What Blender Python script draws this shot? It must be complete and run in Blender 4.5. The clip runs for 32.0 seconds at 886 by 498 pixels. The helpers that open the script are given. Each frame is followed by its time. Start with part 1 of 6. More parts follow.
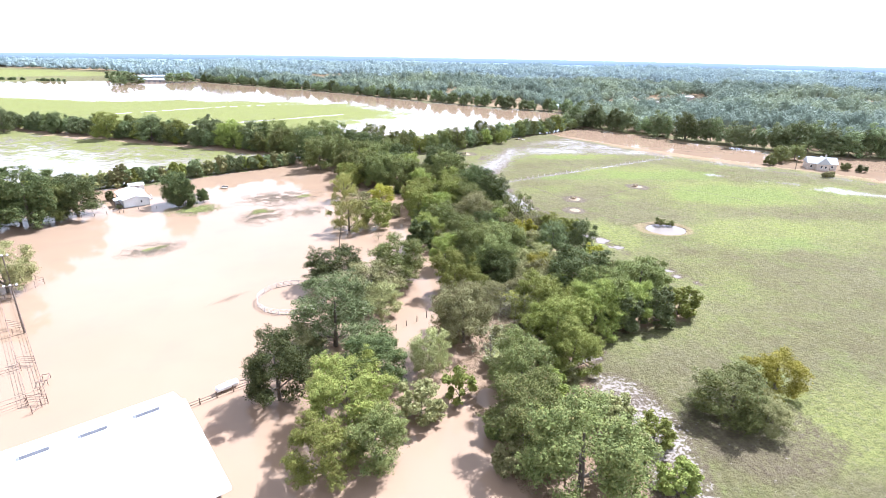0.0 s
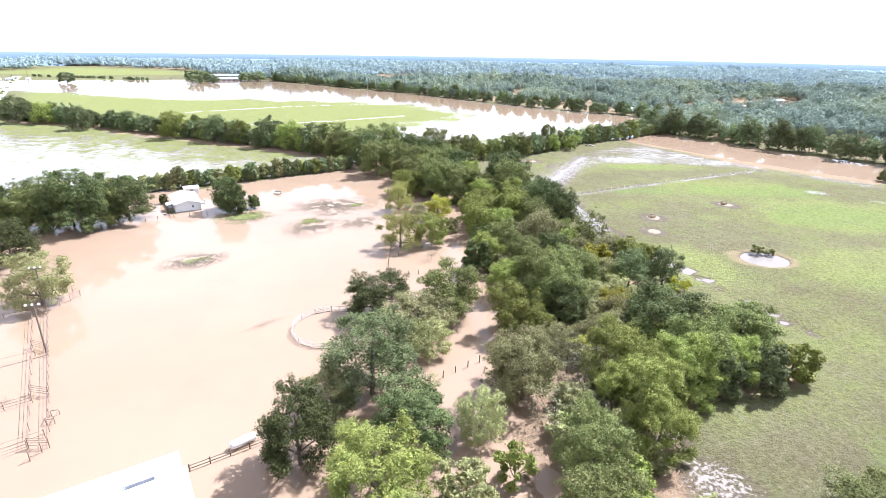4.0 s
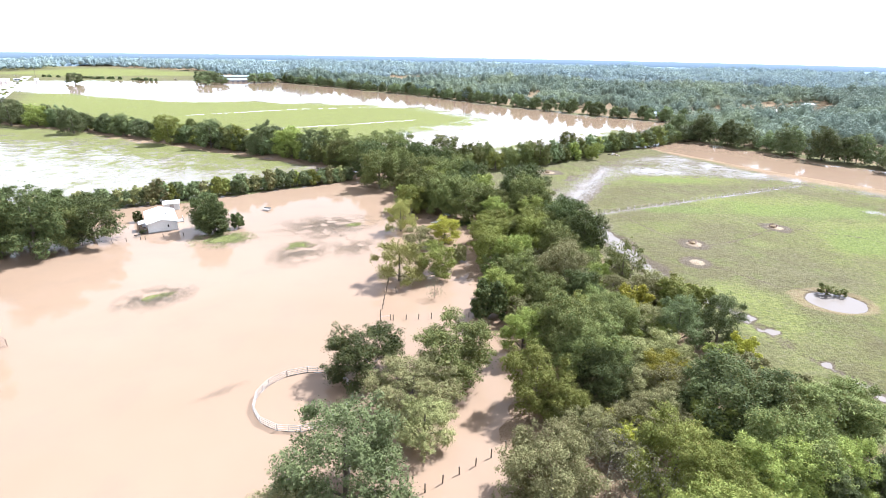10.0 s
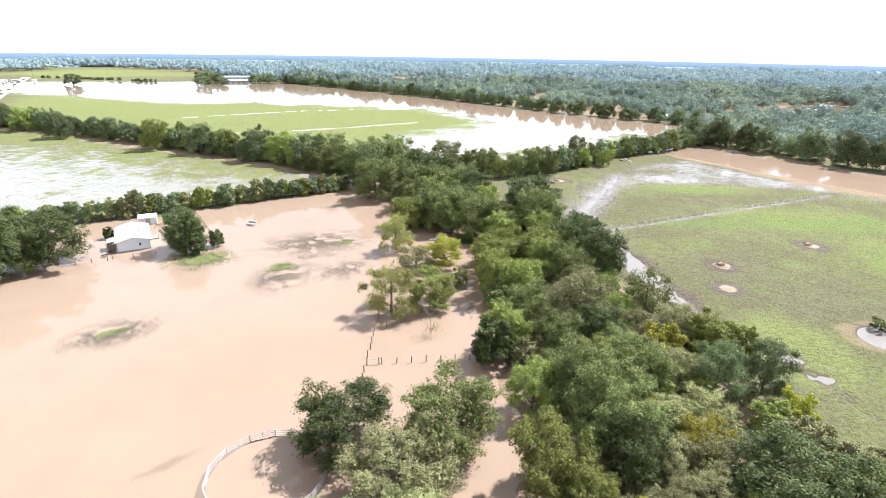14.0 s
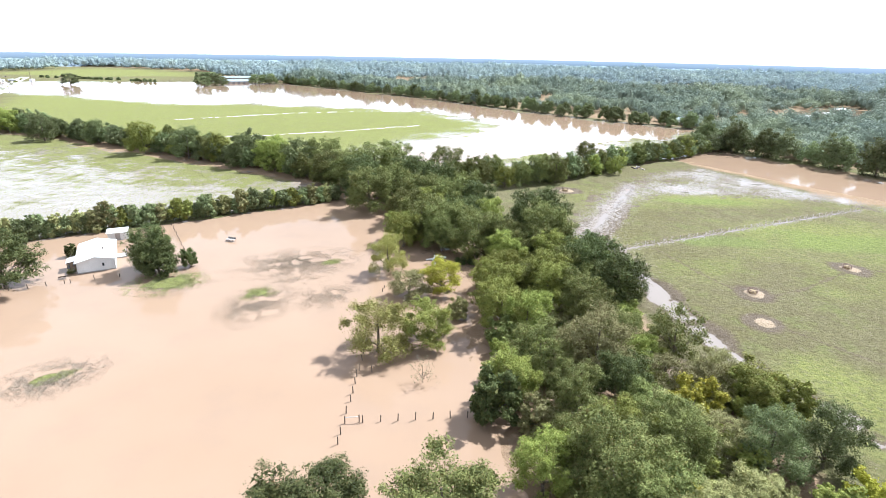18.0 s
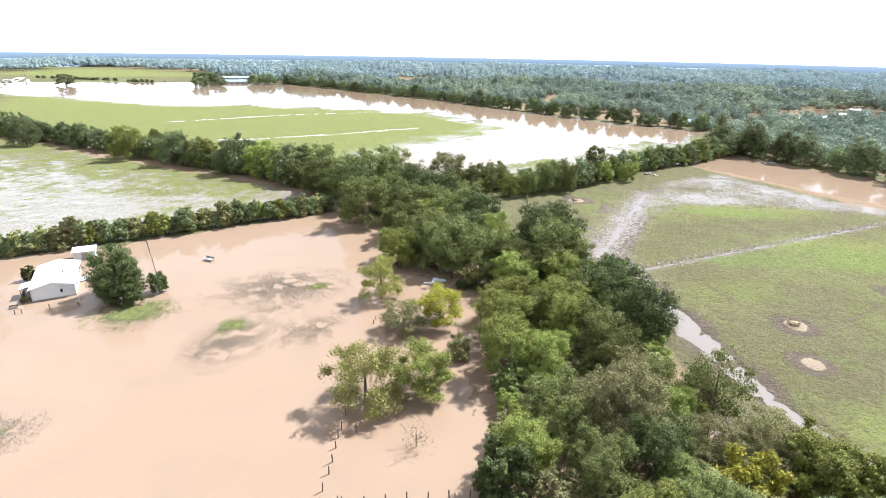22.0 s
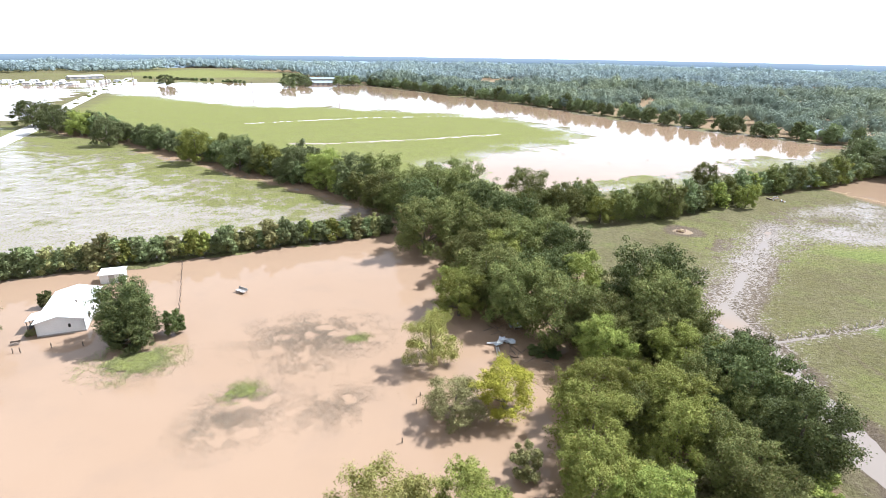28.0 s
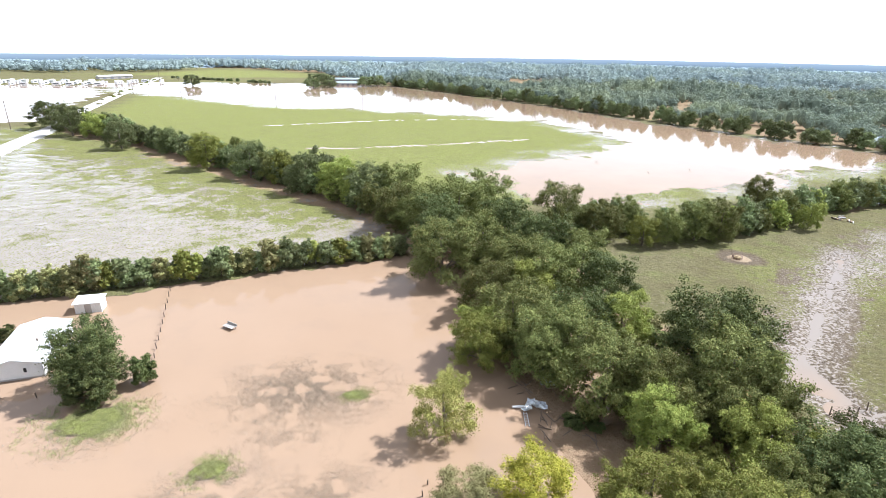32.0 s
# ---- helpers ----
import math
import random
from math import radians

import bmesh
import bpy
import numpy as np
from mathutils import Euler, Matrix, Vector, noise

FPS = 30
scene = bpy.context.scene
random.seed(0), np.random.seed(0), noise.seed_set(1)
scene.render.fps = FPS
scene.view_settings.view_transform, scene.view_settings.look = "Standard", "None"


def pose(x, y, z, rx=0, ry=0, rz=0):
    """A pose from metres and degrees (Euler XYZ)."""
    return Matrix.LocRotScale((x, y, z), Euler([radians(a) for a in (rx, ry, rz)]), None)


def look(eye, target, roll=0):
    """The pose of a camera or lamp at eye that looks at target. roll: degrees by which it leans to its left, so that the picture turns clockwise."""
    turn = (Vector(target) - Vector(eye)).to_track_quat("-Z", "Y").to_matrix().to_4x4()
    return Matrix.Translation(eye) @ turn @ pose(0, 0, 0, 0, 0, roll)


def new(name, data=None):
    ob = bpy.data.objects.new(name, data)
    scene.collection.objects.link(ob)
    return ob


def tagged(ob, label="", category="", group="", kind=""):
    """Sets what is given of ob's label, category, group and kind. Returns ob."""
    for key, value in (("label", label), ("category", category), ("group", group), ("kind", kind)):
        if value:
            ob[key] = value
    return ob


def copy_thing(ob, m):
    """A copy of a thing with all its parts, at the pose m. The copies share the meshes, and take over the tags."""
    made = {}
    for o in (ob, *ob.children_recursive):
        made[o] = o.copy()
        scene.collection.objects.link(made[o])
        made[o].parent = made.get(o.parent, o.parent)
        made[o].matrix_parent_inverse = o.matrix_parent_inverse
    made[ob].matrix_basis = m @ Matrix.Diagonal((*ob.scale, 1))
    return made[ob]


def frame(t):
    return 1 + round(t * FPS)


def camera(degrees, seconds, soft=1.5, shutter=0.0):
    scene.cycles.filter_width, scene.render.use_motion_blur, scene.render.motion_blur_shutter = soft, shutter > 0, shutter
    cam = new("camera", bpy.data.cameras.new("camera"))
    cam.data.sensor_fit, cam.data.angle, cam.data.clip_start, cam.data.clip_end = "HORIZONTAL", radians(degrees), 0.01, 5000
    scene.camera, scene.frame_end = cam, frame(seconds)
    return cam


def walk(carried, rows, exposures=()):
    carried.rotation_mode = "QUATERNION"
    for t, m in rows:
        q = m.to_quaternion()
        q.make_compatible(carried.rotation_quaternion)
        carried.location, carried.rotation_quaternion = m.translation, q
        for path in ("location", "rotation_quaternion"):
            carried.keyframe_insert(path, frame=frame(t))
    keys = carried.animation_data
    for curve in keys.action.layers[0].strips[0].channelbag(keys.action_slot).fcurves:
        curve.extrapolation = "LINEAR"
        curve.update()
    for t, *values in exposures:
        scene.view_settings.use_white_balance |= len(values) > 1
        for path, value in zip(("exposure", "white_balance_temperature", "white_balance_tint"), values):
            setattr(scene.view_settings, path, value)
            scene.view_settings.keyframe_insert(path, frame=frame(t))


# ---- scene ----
cam = camera(79.6, 32.0, soft=0.75)
PATH = [
    (0, (-1.189, -3.084, 43.599), (-1.015, -1.22, 42.897), 1.0),
    (0.5, (-0.92, -1.408, 43.634), (-0.78, 0.459, 42.931), 0.9),
    (1, (-0.643, 0.303, 43.673), (-0.552, 2.173, 42.969), 0.9),
    (1.5, (-0.51, 2.027, 43.728), (-0.474, 3.899, 43.023), 0.9),
    (2, (-0.372, 3.794, 43.752), (-0.37, 5.665, 43.046), 0.9),
    (2.5, (-0.276, 5.514, 43.759), (-0.293, 7.385, 43.052), 0.9),
    (3, (-0.22, 7.173, 43.763), (-0.252, 9.044, 43.057), 0.9),
    (3.5, (-0.114, 8.885, 43.769), (-0.155, 10.756, 43.063), 0.8),
    (4, (-0.046, 10.617, 43.77), (-0.096, 12.487, 43.063), 0.9),
    (4.5, (-0.013, 12.309, 43.76), (-0.07, 14.179, 43.054), 0.9),
    (6.5, (0.112, 18.944, 43.562), (0.036, 20.814, 42.858), 0.9),
    (7, (0.118, 20.624, 43.532), (0.039, 22.494, 42.827), 0.9),
    (7.5, (0.187, 22.288, 43.494), (0.103, 24.158, 42.791), 0.9),
    (8, (0.276, 23.955, 43.465), (0.189, 25.825, 42.761), 0.9),
    (8.5, (0.337, 25.585, 43.455), (0.247, 27.455, 42.751), 0.9),
    (9, (0.369, 27.163, 43.444), (0.277, 29.033, 42.74), 0.9),
    (9.5, (0.398, 28.79, 43.427), (0.304, 30.66, 42.722), 1.0),
    (10, (0.422, 30.467, 43.412), (0.326, 32.337, 42.708), 1.0),
    (10.5, (0.493, 32.116, 43.393), (0.395, 33.985, 42.69), 0.9),
    (11, (0.57, 33.775, 43.394), (0.469, 35.645, 42.69), 0.9),
    (11.5, (0.63, 35.464, 43.4), (0.527, 37.333, 42.697), 0.9),
    (12, (0.638, 37.182, 43.387), (0.532, 39.051, 42.684), 1.0),
    (12.5, (0.661, 38.924, 43.381), (0.554, 40.793, 42.678), 1.0),
    (13, (0.725, 40.657, 43.39), (0.616, 42.526, 42.686), 1.0),
    (13.5, (0.777, 42.361, 43.393), (0.666, 44.23, 42.689), 1.0),
    (14, (0.789, 44.047, 43.405), (0.676, 45.915, 42.701), 0.9),
    (14.5, (0.78, 45.679, 43.403), (0.665, 47.548, 42.7), 1.0),
    (16.5, (0.995, 52.379, 43.174), (0.874, 54.248, 42.473), 1.0),
    (17, (1.046, 54.125, 43.178), (0.924, 55.994, 42.477), 1.0),
    (17.5, (1.107, 55.83, 43.185), (0.982, 57.699, 42.484), 1.0),
    (18, (1.14, 57.494, 43.149), (1.013, 59.363, 42.447), 1.1),
    (18.5, (1.099, 59.157, 43.119), (0.972, 61.026, 42.419), 1.1),
    (19, (1.03, 60.774, 43.12), (0.902, 62.642, 42.419), 1.1),
    (19.5, (0.988, 62.346, 43.119), (0.859, 64.214, 42.417), 1.1),
    (20, (0.957, 63.929, 43.114), (0.825, 65.797, 42.412), 1.1),
    (20.5, (0.899, 65.53, 43.11), (0.766, 67.398, 42.408), 1.1),
    (21, (0.859, 67.094, 43.124), (0.726, 68.962, 42.421), 1.0),
    (21.5, (0.786, 68.696, 43.146), (0.651, 70.563, 42.443), 1.1),
    (22, (0.729, 70.263, 43.169), (0.593, 72.13, 42.465), 1.0),
    (22.5, (0.689, 71.818, 43.183), (0.552, 73.685, 42.479), 1.0),
    (23, (0.651, 73.453, 43.213), (0.513, 75.32, 42.508), 1.0),
    (23.5, (0.641, 75.189, 43.239), (0.501, 77.055, 42.534), 1.0),
    (24, (0.579, 76.974, 43.239), (0.439, 78.841, 42.536), 1.0),
    (24.5, (0.485, 78.888, 43.208), (0.344, 80.755, 42.506), 1.0),
    (26.5, (0.055, 86.893, 42.704), (-0.2, 88.748, 42.0), 0.9),
    (27, (-0.004, 88.978, 42.691), (-0.305, 90.826, 41.988), 0.9),
    (27.5, (-0.141, 91.058, 42.701), (-0.479, 92.899, 41.997), 0.8),
    (28, (-0.382, 93.126, 42.708), (-0.805, 94.95, 42.004), 0.8),
    (28.5, (-0.702, 95.021, 42.699), (-1.148, 96.838, 41.994), 0.8),
    (29, (-1.019, 96.989, 42.696), (-1.481, 98.803, 41.991), 0.9),
    (29.5, (-1.396, 99.009, 42.715), (-1.869, 100.82, 42.011), 0.8),
    (30, (-1.768, 100.951, 42.723), (-2.251, 102.759, 42.018), 0.8),
    (30.5, (-2.173, 102.793, 42.708), (-2.666, 104.599, 42.002), 0.9),
    (31, (-2.57, 104.644, 42.68), (-3.068, 106.448, 41.974), 0.9),
    (31.5, (-2.933, 106.445, 42.694), (-3.437, 108.248, 41.989), 0.8),
    (32, (-3.227, 108.176, 42.697), (-3.738, 109.977, 41.992), 0.8),
]
walk(cam, [(t, look(eye, target, roll)) for t, eye, target, roll in PATH],
     exposures=[(0, 1.50, 5350, 14.5), (12, 1.28, 5480, 10.5), (20, 1.16, 5580, 9), (32, 1.0, 5680, 10)])

# ---- world, sun, exposure ----
world = bpy.data.worlds.new("world")
scene.world = world
world.use_nodes = True
wn, wl = world.node_tree.nodes, world.node_tree.links
wn.clear()
w_out = wn.new("ShaderNodeOutputWorld")
w_bg = wn.new("ShaderNodeBackground")
w_sky = wn.new("ShaderNodeTexSky")
w_sky.sky_type = "NISHITA"
w_sky.sun_disc = False
w_sky.sun_elevation = radians(50)
w_sky.sun_rotation = radians(50)
w_sky.air_density, w_sky.dust_density, w_sky.ozone_density = 1.0, 1.0, 1.2
# broken bright cloud over the whole sky
w_co = wn.new("ShaderNodeTexCoord")
w_map = wn.new("ShaderNodeMapping")
w_map.inputs["Scale"].default_value = (1.0, 1.0, 2.6)
w_no = wn.new("ShaderNodeTexNoise")
w_no.inputs["Scale"].default_value = 2.6
w_no.inputs["Detail"].default_value = 7.0
w_no.inputs["Roughness"].default_value = 0.55
w_rp = wn.new("ShaderNodeValToRGB")
w_rp.color_ramp.elements[0].position = 0.22
w_rp.color_ramp.elements[1].position = 0.58
w_mix = wn.new("ShaderNodeMix")
w_mix.data_type = "RGBA"
w_mix.inputs["B"].default_value = (10.0, 10.0, 10.2, 1)
wl.new(w_co.outputs["Generated"], w_map.inputs["Vector"])
wl.new(w_map.outputs["Vector"], w_no.inputs["Vector"])
wl.new(w_no.outputs["Fac"], w_rp.inputs["Fac"])
wl.new(w_rp.outputs["Color"], w_mix.inputs["Factor"])
wl.new(w_sky.outputs["Color"], w_mix.inputs["A"])
# the air brightens towards the horizon
w_sep = wn.new("ShaderNodeSeparateXYZ")
w_low = wn.new("ShaderNodeMapRange")
w_low.interpolation_type = "SMOOTHSTEP"
w_low.inputs["From Min"].default_value, w_low.inputs["From Max"].default_value = 0.0, 0.32
w_low.inputs["To Min"].default_value, w_low.inputs["To Max"].default_value = 0.75, 0.0
w_air = wn.new("ShaderNodeMix")
w_air.data_type = "RGBA"
w_air.inputs["B"].default_value = (30.0, 30.5, 31.0, 1)
wl.new(w_co.outputs["Generated"], w_sep.inputs["Vector"])
wl.new(w_sep.outputs["Z"], w_low.inputs["Value"])
wl.new(w_low.outputs["Result"], w_air.inputs["Factor"])
wl.new(w_mix.outputs["Result"], w_air.inputs["A"])
wl.new(w_air.outputs["Result"], w_bg.inputs["Color"])
w_bg.inputs["Strength"].default_value = 0.052
wl.new(w_bg.outputs["Background"], w_out.inputs["Surface"])

sun = new("sun", bpy.data.lights.new("sun", "SUN"))
sun.data.energy, sun.data.angle, sun.data.color = 5.0, radians(0.6), (1.0, 0.965, 0.91)
sun.matrix_world = look((77, 64, 119), (0, 0, 0))

# ---- materials ----
def material(name):
    m = bpy.data.materials.new(name)
    m.use_nodes = True
    nt = m.node_tree
    return m, nt.nodes, nt.links, nt.nodes["Principled BSDF"]


def noise_node(n, l, scale, detail=4.0, rough=0.55, vector=None):
    t = n.new("ShaderNodeTexNoise")
    t.inputs["Scale"].default_value, t.inputs["Detail"].default_value, t.inputs["Roughness"].default_value = scale, detail, rough
    if vector is None:
        g = n.new("ShaderNodeNewGeometry")
        vector = g.outputs["Position"]
    l.new(vector, t.inputs["Vector"])
    return t.outputs["Fac"]


def ramp(n, l, fac, lo, hi, a=0.0, b=1.0):
    r = n.new("ShaderNodeMapRange")
    r.inputs["From Min"].default_value, r.inputs["From Max"].default_value = lo, hi
    r.inputs["To Min"].default_value, r.inputs["To Max"].default_value = a, b
    l.new(fac, r.inputs["Value"])
    return r.outputs["Result"]


def mix(n, l, fac, a, b):
    m = n.new("ShaderNodeMix")
    m.data_type = "RGBA"
    for key, v in (("Factor", fac), ("A", a), ("B", b)):
        if isinstance(v, (tuple, float, int)):
            m.inputs[key].default_value = (*v, 1) if isinstance(v, tuple) else v
        else:
            l.new(v, m.inputs[key])
    return m.outputs["Result"]


def bump(n, l, height, p, strength=0.3, distance=0.05):
    b = n.new("ShaderNodeBump")
    b.inputs["Strength"].default_value, b.inputs["Distance"].default_value = strength, distance
    l.new(height, b.inputs["Height"])
    l.new(b.outputs["Normal"], p.inputs["Normal"])


def surface(name, a, b, scale=2.0, fine=20.0, rough=0.7, metal=0.0, relief=0.2, depth=0.01):
    """A surface of two colours mottled at two scales, with fine relief."""
    m, n, l, p = material(name)
    g = n.new("ShaderNodeTexCoord").outputs["Object"]
    big = ramp(n, l, noise_node(n, l, scale, 3, 0.6, g), 0.3, 0.7)
    small = noise_node(n, l, fine, 4, 0.6, g)
    c = mix(n, l, big, a, b)
    c = mix(n, l, ramp(n, l, small, 0.45, 0.75, 0.0, 0.45), c, tuple(0.55 * (x + y) / 2 for x, y in zip(a, b)))
    l.new(c, p.inputs["Base Color"])
    l.new(ramp(n, l, small, 0.2, 0.8, rough * 0.85, min(1, rough * 1.15)), p.inputs["Roughness"])
    p.inputs["Metallic"].default_value = metal
    bump(n, l, small, p, relief, depth)
    return m


def leaf_material(name, a, b, dry, dryness=0.12, gloss=0.06, patch=None, fleck=0.32, grain=0.7):
    """Foliage: leaves differ one from another, and trees differ from each other."""
    m, n, l, p = material(name)
    geo = n.new("ShaderNodeNewGeometry")
    info = n.new("ShaderNodeObjectInfo")
    big = ramp(n, l, noise_node(n, l, grain, 4, 0.65), 0.35, 0.65)
    c = mix(n, l, big, a, b)
    if patch:
        c = mix(n, l, ramp(n, l, noise_node(n, l, 0.011, 4, 0.65), 0.48, 0.62), c, patch)
    c = mix(n, l, ramp(n, l, geo.outputs["Random Per Island"], 0.0, 1.0, 0.0, fleck), c, tuple(min(1, 1.7 * v) for v in b))
    c = mix(n, l, ramp(n, l, geo.outputs["Random Per Island"], 1.0 - dryness, 1.0, 0.0, 0.9), c, dry)
    # about a fifth of the leaves, picked at random, are deeper in colour
    c = mix(n, l, ramp(n, l, geo.outputs["Random Per Island"], 0.0, 0.22, 0.55, 0.0), c, tuple(0.6 * v for v in a))
    h = n.new("ShaderNodeHueSaturation")
    l.new(ramp(n, l, info.outputs["Random"], 0, 1, 0.476, 0.507), h.inputs["Hue"])
    l.new(ramp(n, l, info.outputs["Random"], 0, 1, 0.66, 1.30), h.inputs["Value"])
    l.new(c, h.inputs["Color"])
    l.new(h.outputs["Color"], p.inputs["Base Color"])
    p.inputs["Roughness"].default_value = 0.55
    p.inputs["Specular IOR Level"].default_value = gloss
    tr = n.new("ShaderNodeBsdfTranslucent")
    l.new(h.outputs["Color"], tr.inputs["Color"])
    ms = n.new("ShaderNodeMixShader")
    ms.inputs["Fac"].default_value = 0.20
    l.new(p.outputs["BSDF"], ms.inputs[1])
    l.new(tr.outputs["BSDF"], ms.inputs[2])
    l.new(ms.outputs["Shader"], n["Material Output"].inputs["Surface"])
    return m


LEAF = {
    "n": leaf_material("leaf_oak", (0.092, 0.115, 0.039), (0.204, 0.224, 0.072), (0.26, 0.21, 0.08)),
    "k": leaf_material("leaf_dark_oak", (0.054, 0.074, 0.030), (0.122, 0.142, 0.050), (0.19, 0.16, 0.06), 0.08),
    "g": leaf_material("leaf_bright", (0.148, 0.185, 0.043), (0.276, 0.304, 0.078), (0.33, 0.28, 0.08)),
    "o": leaf_material("leaf_olive", (0.205, 0.212, 0.082), (0.325, 0.320, 0.134), (0.31, 0.25, 0.12), 0.18),
    "y": leaf_material("leaf_yellowing", (0.240, 0.250, 0.036), (0.370, 0.360, 0.052), (0.45, 0.38, 0.07), 0.12),
    "b": leaf_material("leaf_grey", (0.088, 0.112, 0.046), (0.164, 0.188, 0.078), (0.22, 0.21, 0.13)),
    "d": leaf_material("leaf_dry", (0.260, 0.225, 0.145), (0.230, 0.228, 0.130), (0.34, 0.27, 0.16), 0.3),
    "w": leaf_material("leaf_willow", (0.270, 0.295, 0.080), (0.350, 0.350, 0.110), (0.38, 0.33, 0.10), 0.2),
    "h": leaf_material("leaf_hedge", (0.114, 0.148, 0.064), (0.214, 0.252, 0.106), (0.24, 0.24, 0.14), gloss=0.15),
    # paler and bluer with distance: the air's haze is put into these leaf colours
    "far": leaf_material("leaf_far_haze_tint", (0.176, 0.222, 0.178), (0.230, 0.276, 0.205), (0.23, 0.27, 0.20), gloss=0.05, patch=(0.285, 0.330, 0.205), fleck=0.02, grain=0.05),
    "farther": leaf_material("leaf_farther_haze_tint", (0.205, 0.255, 0.262), (0.255, 0.305, 0.295), (0.26, 0.30, 0.28), gloss=0.0, patch=(0.285, 0.335, 0.295), fleck=0.02, grain=0.03),
    "distant": leaf_material("leaf_distant_haze_tint", (0.190, 0.245, 0.285), (0.240, 0.295, 0.325), (0.21, 0.24, 0.22), gloss=0.0, fleck=0.2, grain=0.02),
}
LEAF["s"], LEAF["c"] = LEAF["n"], LEAF["g"]
BARK = surface("bark", (0.10, 0.075, 0.055), (0.17, 0.14, 0.11), 1.5, 14, 0.9, 0, 0.6, 0.03)


def ground_material():
    m, n, l, p = material("pasture_ground")
    def att(name):
        a = n.new("ShaderNodeAttribute")
        a.attribute_name = name
        return a.outputs["Fac"]
    wide = ramp(n, l, noise_node(n, l, 0.035, 4, 0.6), 0.35, 0.65)
    mid = ramp(n, l, noise_node(n, l, 0.35, 5, 0.65), 0.35, 0.68)
    fine = noise_node(n, l, 1.7, 6, 0.72)
    hair = noise_node(n, l, 9.0, 5, 0.75)
    grass = mix(n, l, wide, (0.156, 0.138, 0.062), (0.182, 0.160, 0.086))
    clump = noise_node(n, l, 0.11, 5, 0.68)
    grass = mix(n, l, ramp(n, l, clump, 0.50, 0.66, 0.0, 0.5), grass, (0.138, 0.172, 0.044))
    grass = mix(n, l, ramp(n, l, noise_node(n, l, 0.16, 5, 0.7), 0.50, 0.64, 0.0, 0.75), grass, (0.135, 0.112, 0.062))
    grass = mix(n, l, ramp(n, l, mid, 0, 1, 0.0, 0.45), grass, (0.135, 0.118, 0.070))
    rich = n.new("ShaderNodeMath")
    rich.operation = "MULTIPLY_ADD"
    l.new(clump, rich.inputs[0])
    rich.inputs[1].default_value = 1.1
    l.new(att("lush"), rich.inputs[2])
    grass = mix(n, l, ramp(n, l, rich.outputs[0], 0.55, 1.65, 0.0, 0.95), grass, (0.222, 0.236, 0.072))
    dead = noise_node(n, l, 0.75, 5, 0.7)
    grass = mix(n, l, ramp(n, l, dead, 0.50, 0.66, 0.0, 0.55), grass, (0.175, 0.150, 0.098))
    grass = mix(n, l, ramp(n, l, att("vivid"), 0.2, 1.0, 0.0, 0.45), grass, (0.162, 0.216, 0.056))
    grass = mix(n, l, ramp(n, l, fine, 0.42, 0.70, 0.0, 0.7), grass, (0.056, 0.058, 0.020))
    grass = mix(n, l, ramp(n, l, hair, 0.55, 0.8, 0.0, 0.5), grass, (0.190, 0.180, 0.100))
    mud = mix(n, l, mid, (0.095, 0.068, 0.042), (0.150, 0.112, 0.074))
    mud = mix(n, l, ramp(n, l, fine, 0.4, 0.7, 0, 0.5), mud, (0.070, 0.058, 0.042))
    soil = mix(n, l, mid, (0.285, 0.190, 0.120), (0.335, 0.235, 0.160))
    soil = mix(n, l, ramp(n, l, fine, 0.4, 0.75, 0, 0.55), soil, (0.200, 0.135, 0.070))
    sand = mix(n, l, fine, (0.38, 0.29, 0.19), (0.27, 0.20, 0.13))
    # the edge of each cover is broken up by the fine noise
    def edge(name, width=0.5):
        s = n.new("ShaderNodeMath")
        s.operation = "MULTIPLY_ADD"
        l.new(fine, s.inputs[0])
        s.inputs[1].default_value = 0.9
        l.new(att(name), s.inputs[2])
        return ramp(n, l, s.outputs[0], 0.95 - width / 2, 0.95 + width / 2)
    c = mix(n, l, edge("soil"), grass, soil)
    c = mix(n, l, edge("mud"), c, mud)
    c = mix(n, l, edge("sand", 0.3), c, sand)
    l.new(c, p.inputs["Base Color"])
    wet = att("mud")
    l.new(ramp(n, l, wet, 0.3, 1.0, 0.95, 0.65), p.inputs["Roughness"])
    l.new(ramp(n, l, wet, 0.3, 1.0, 0.04, 0.2), p.inputs["Specular IOR Level"])
    bump(n, l, fine, p, 1.0, 0.45)
    # standing water between the tufts
    speck = noise_node(n, l, 2.1, 5, 0.66)
    s = n.new("ShaderNodeMath")
    s.operation = "MULTIPLY_ADD"
    l.new(att("soak"), s.inputs[0])
    s.inputs[1].default_value = 0.185
    l.new(speck, s.inputs[2])
    pool = n.new("ShaderNodeBsdfPrincipled")
    pool.inputs["Base Color"].default_value = (0.28, 0.24, 0.205, 1)
    pool.inputs["Roughness"].default_value = 0.06
    pool.inputs["IOR"].default_value = 1.33
    ms = n.new("ShaderNodeMixShader")
    l.new(ramp(n, l, s.outputs[0], 0.665, 0.70), ms.inputs["Fac"])
    l.new(p.outputs["BSDF"], ms.inputs[1])
    l.new(pool.outputs["BSDF"], ms.inputs[2])
    l.new(ms.outputs["Shader"], n["Material Output"].inputs["Surface"])
    return m


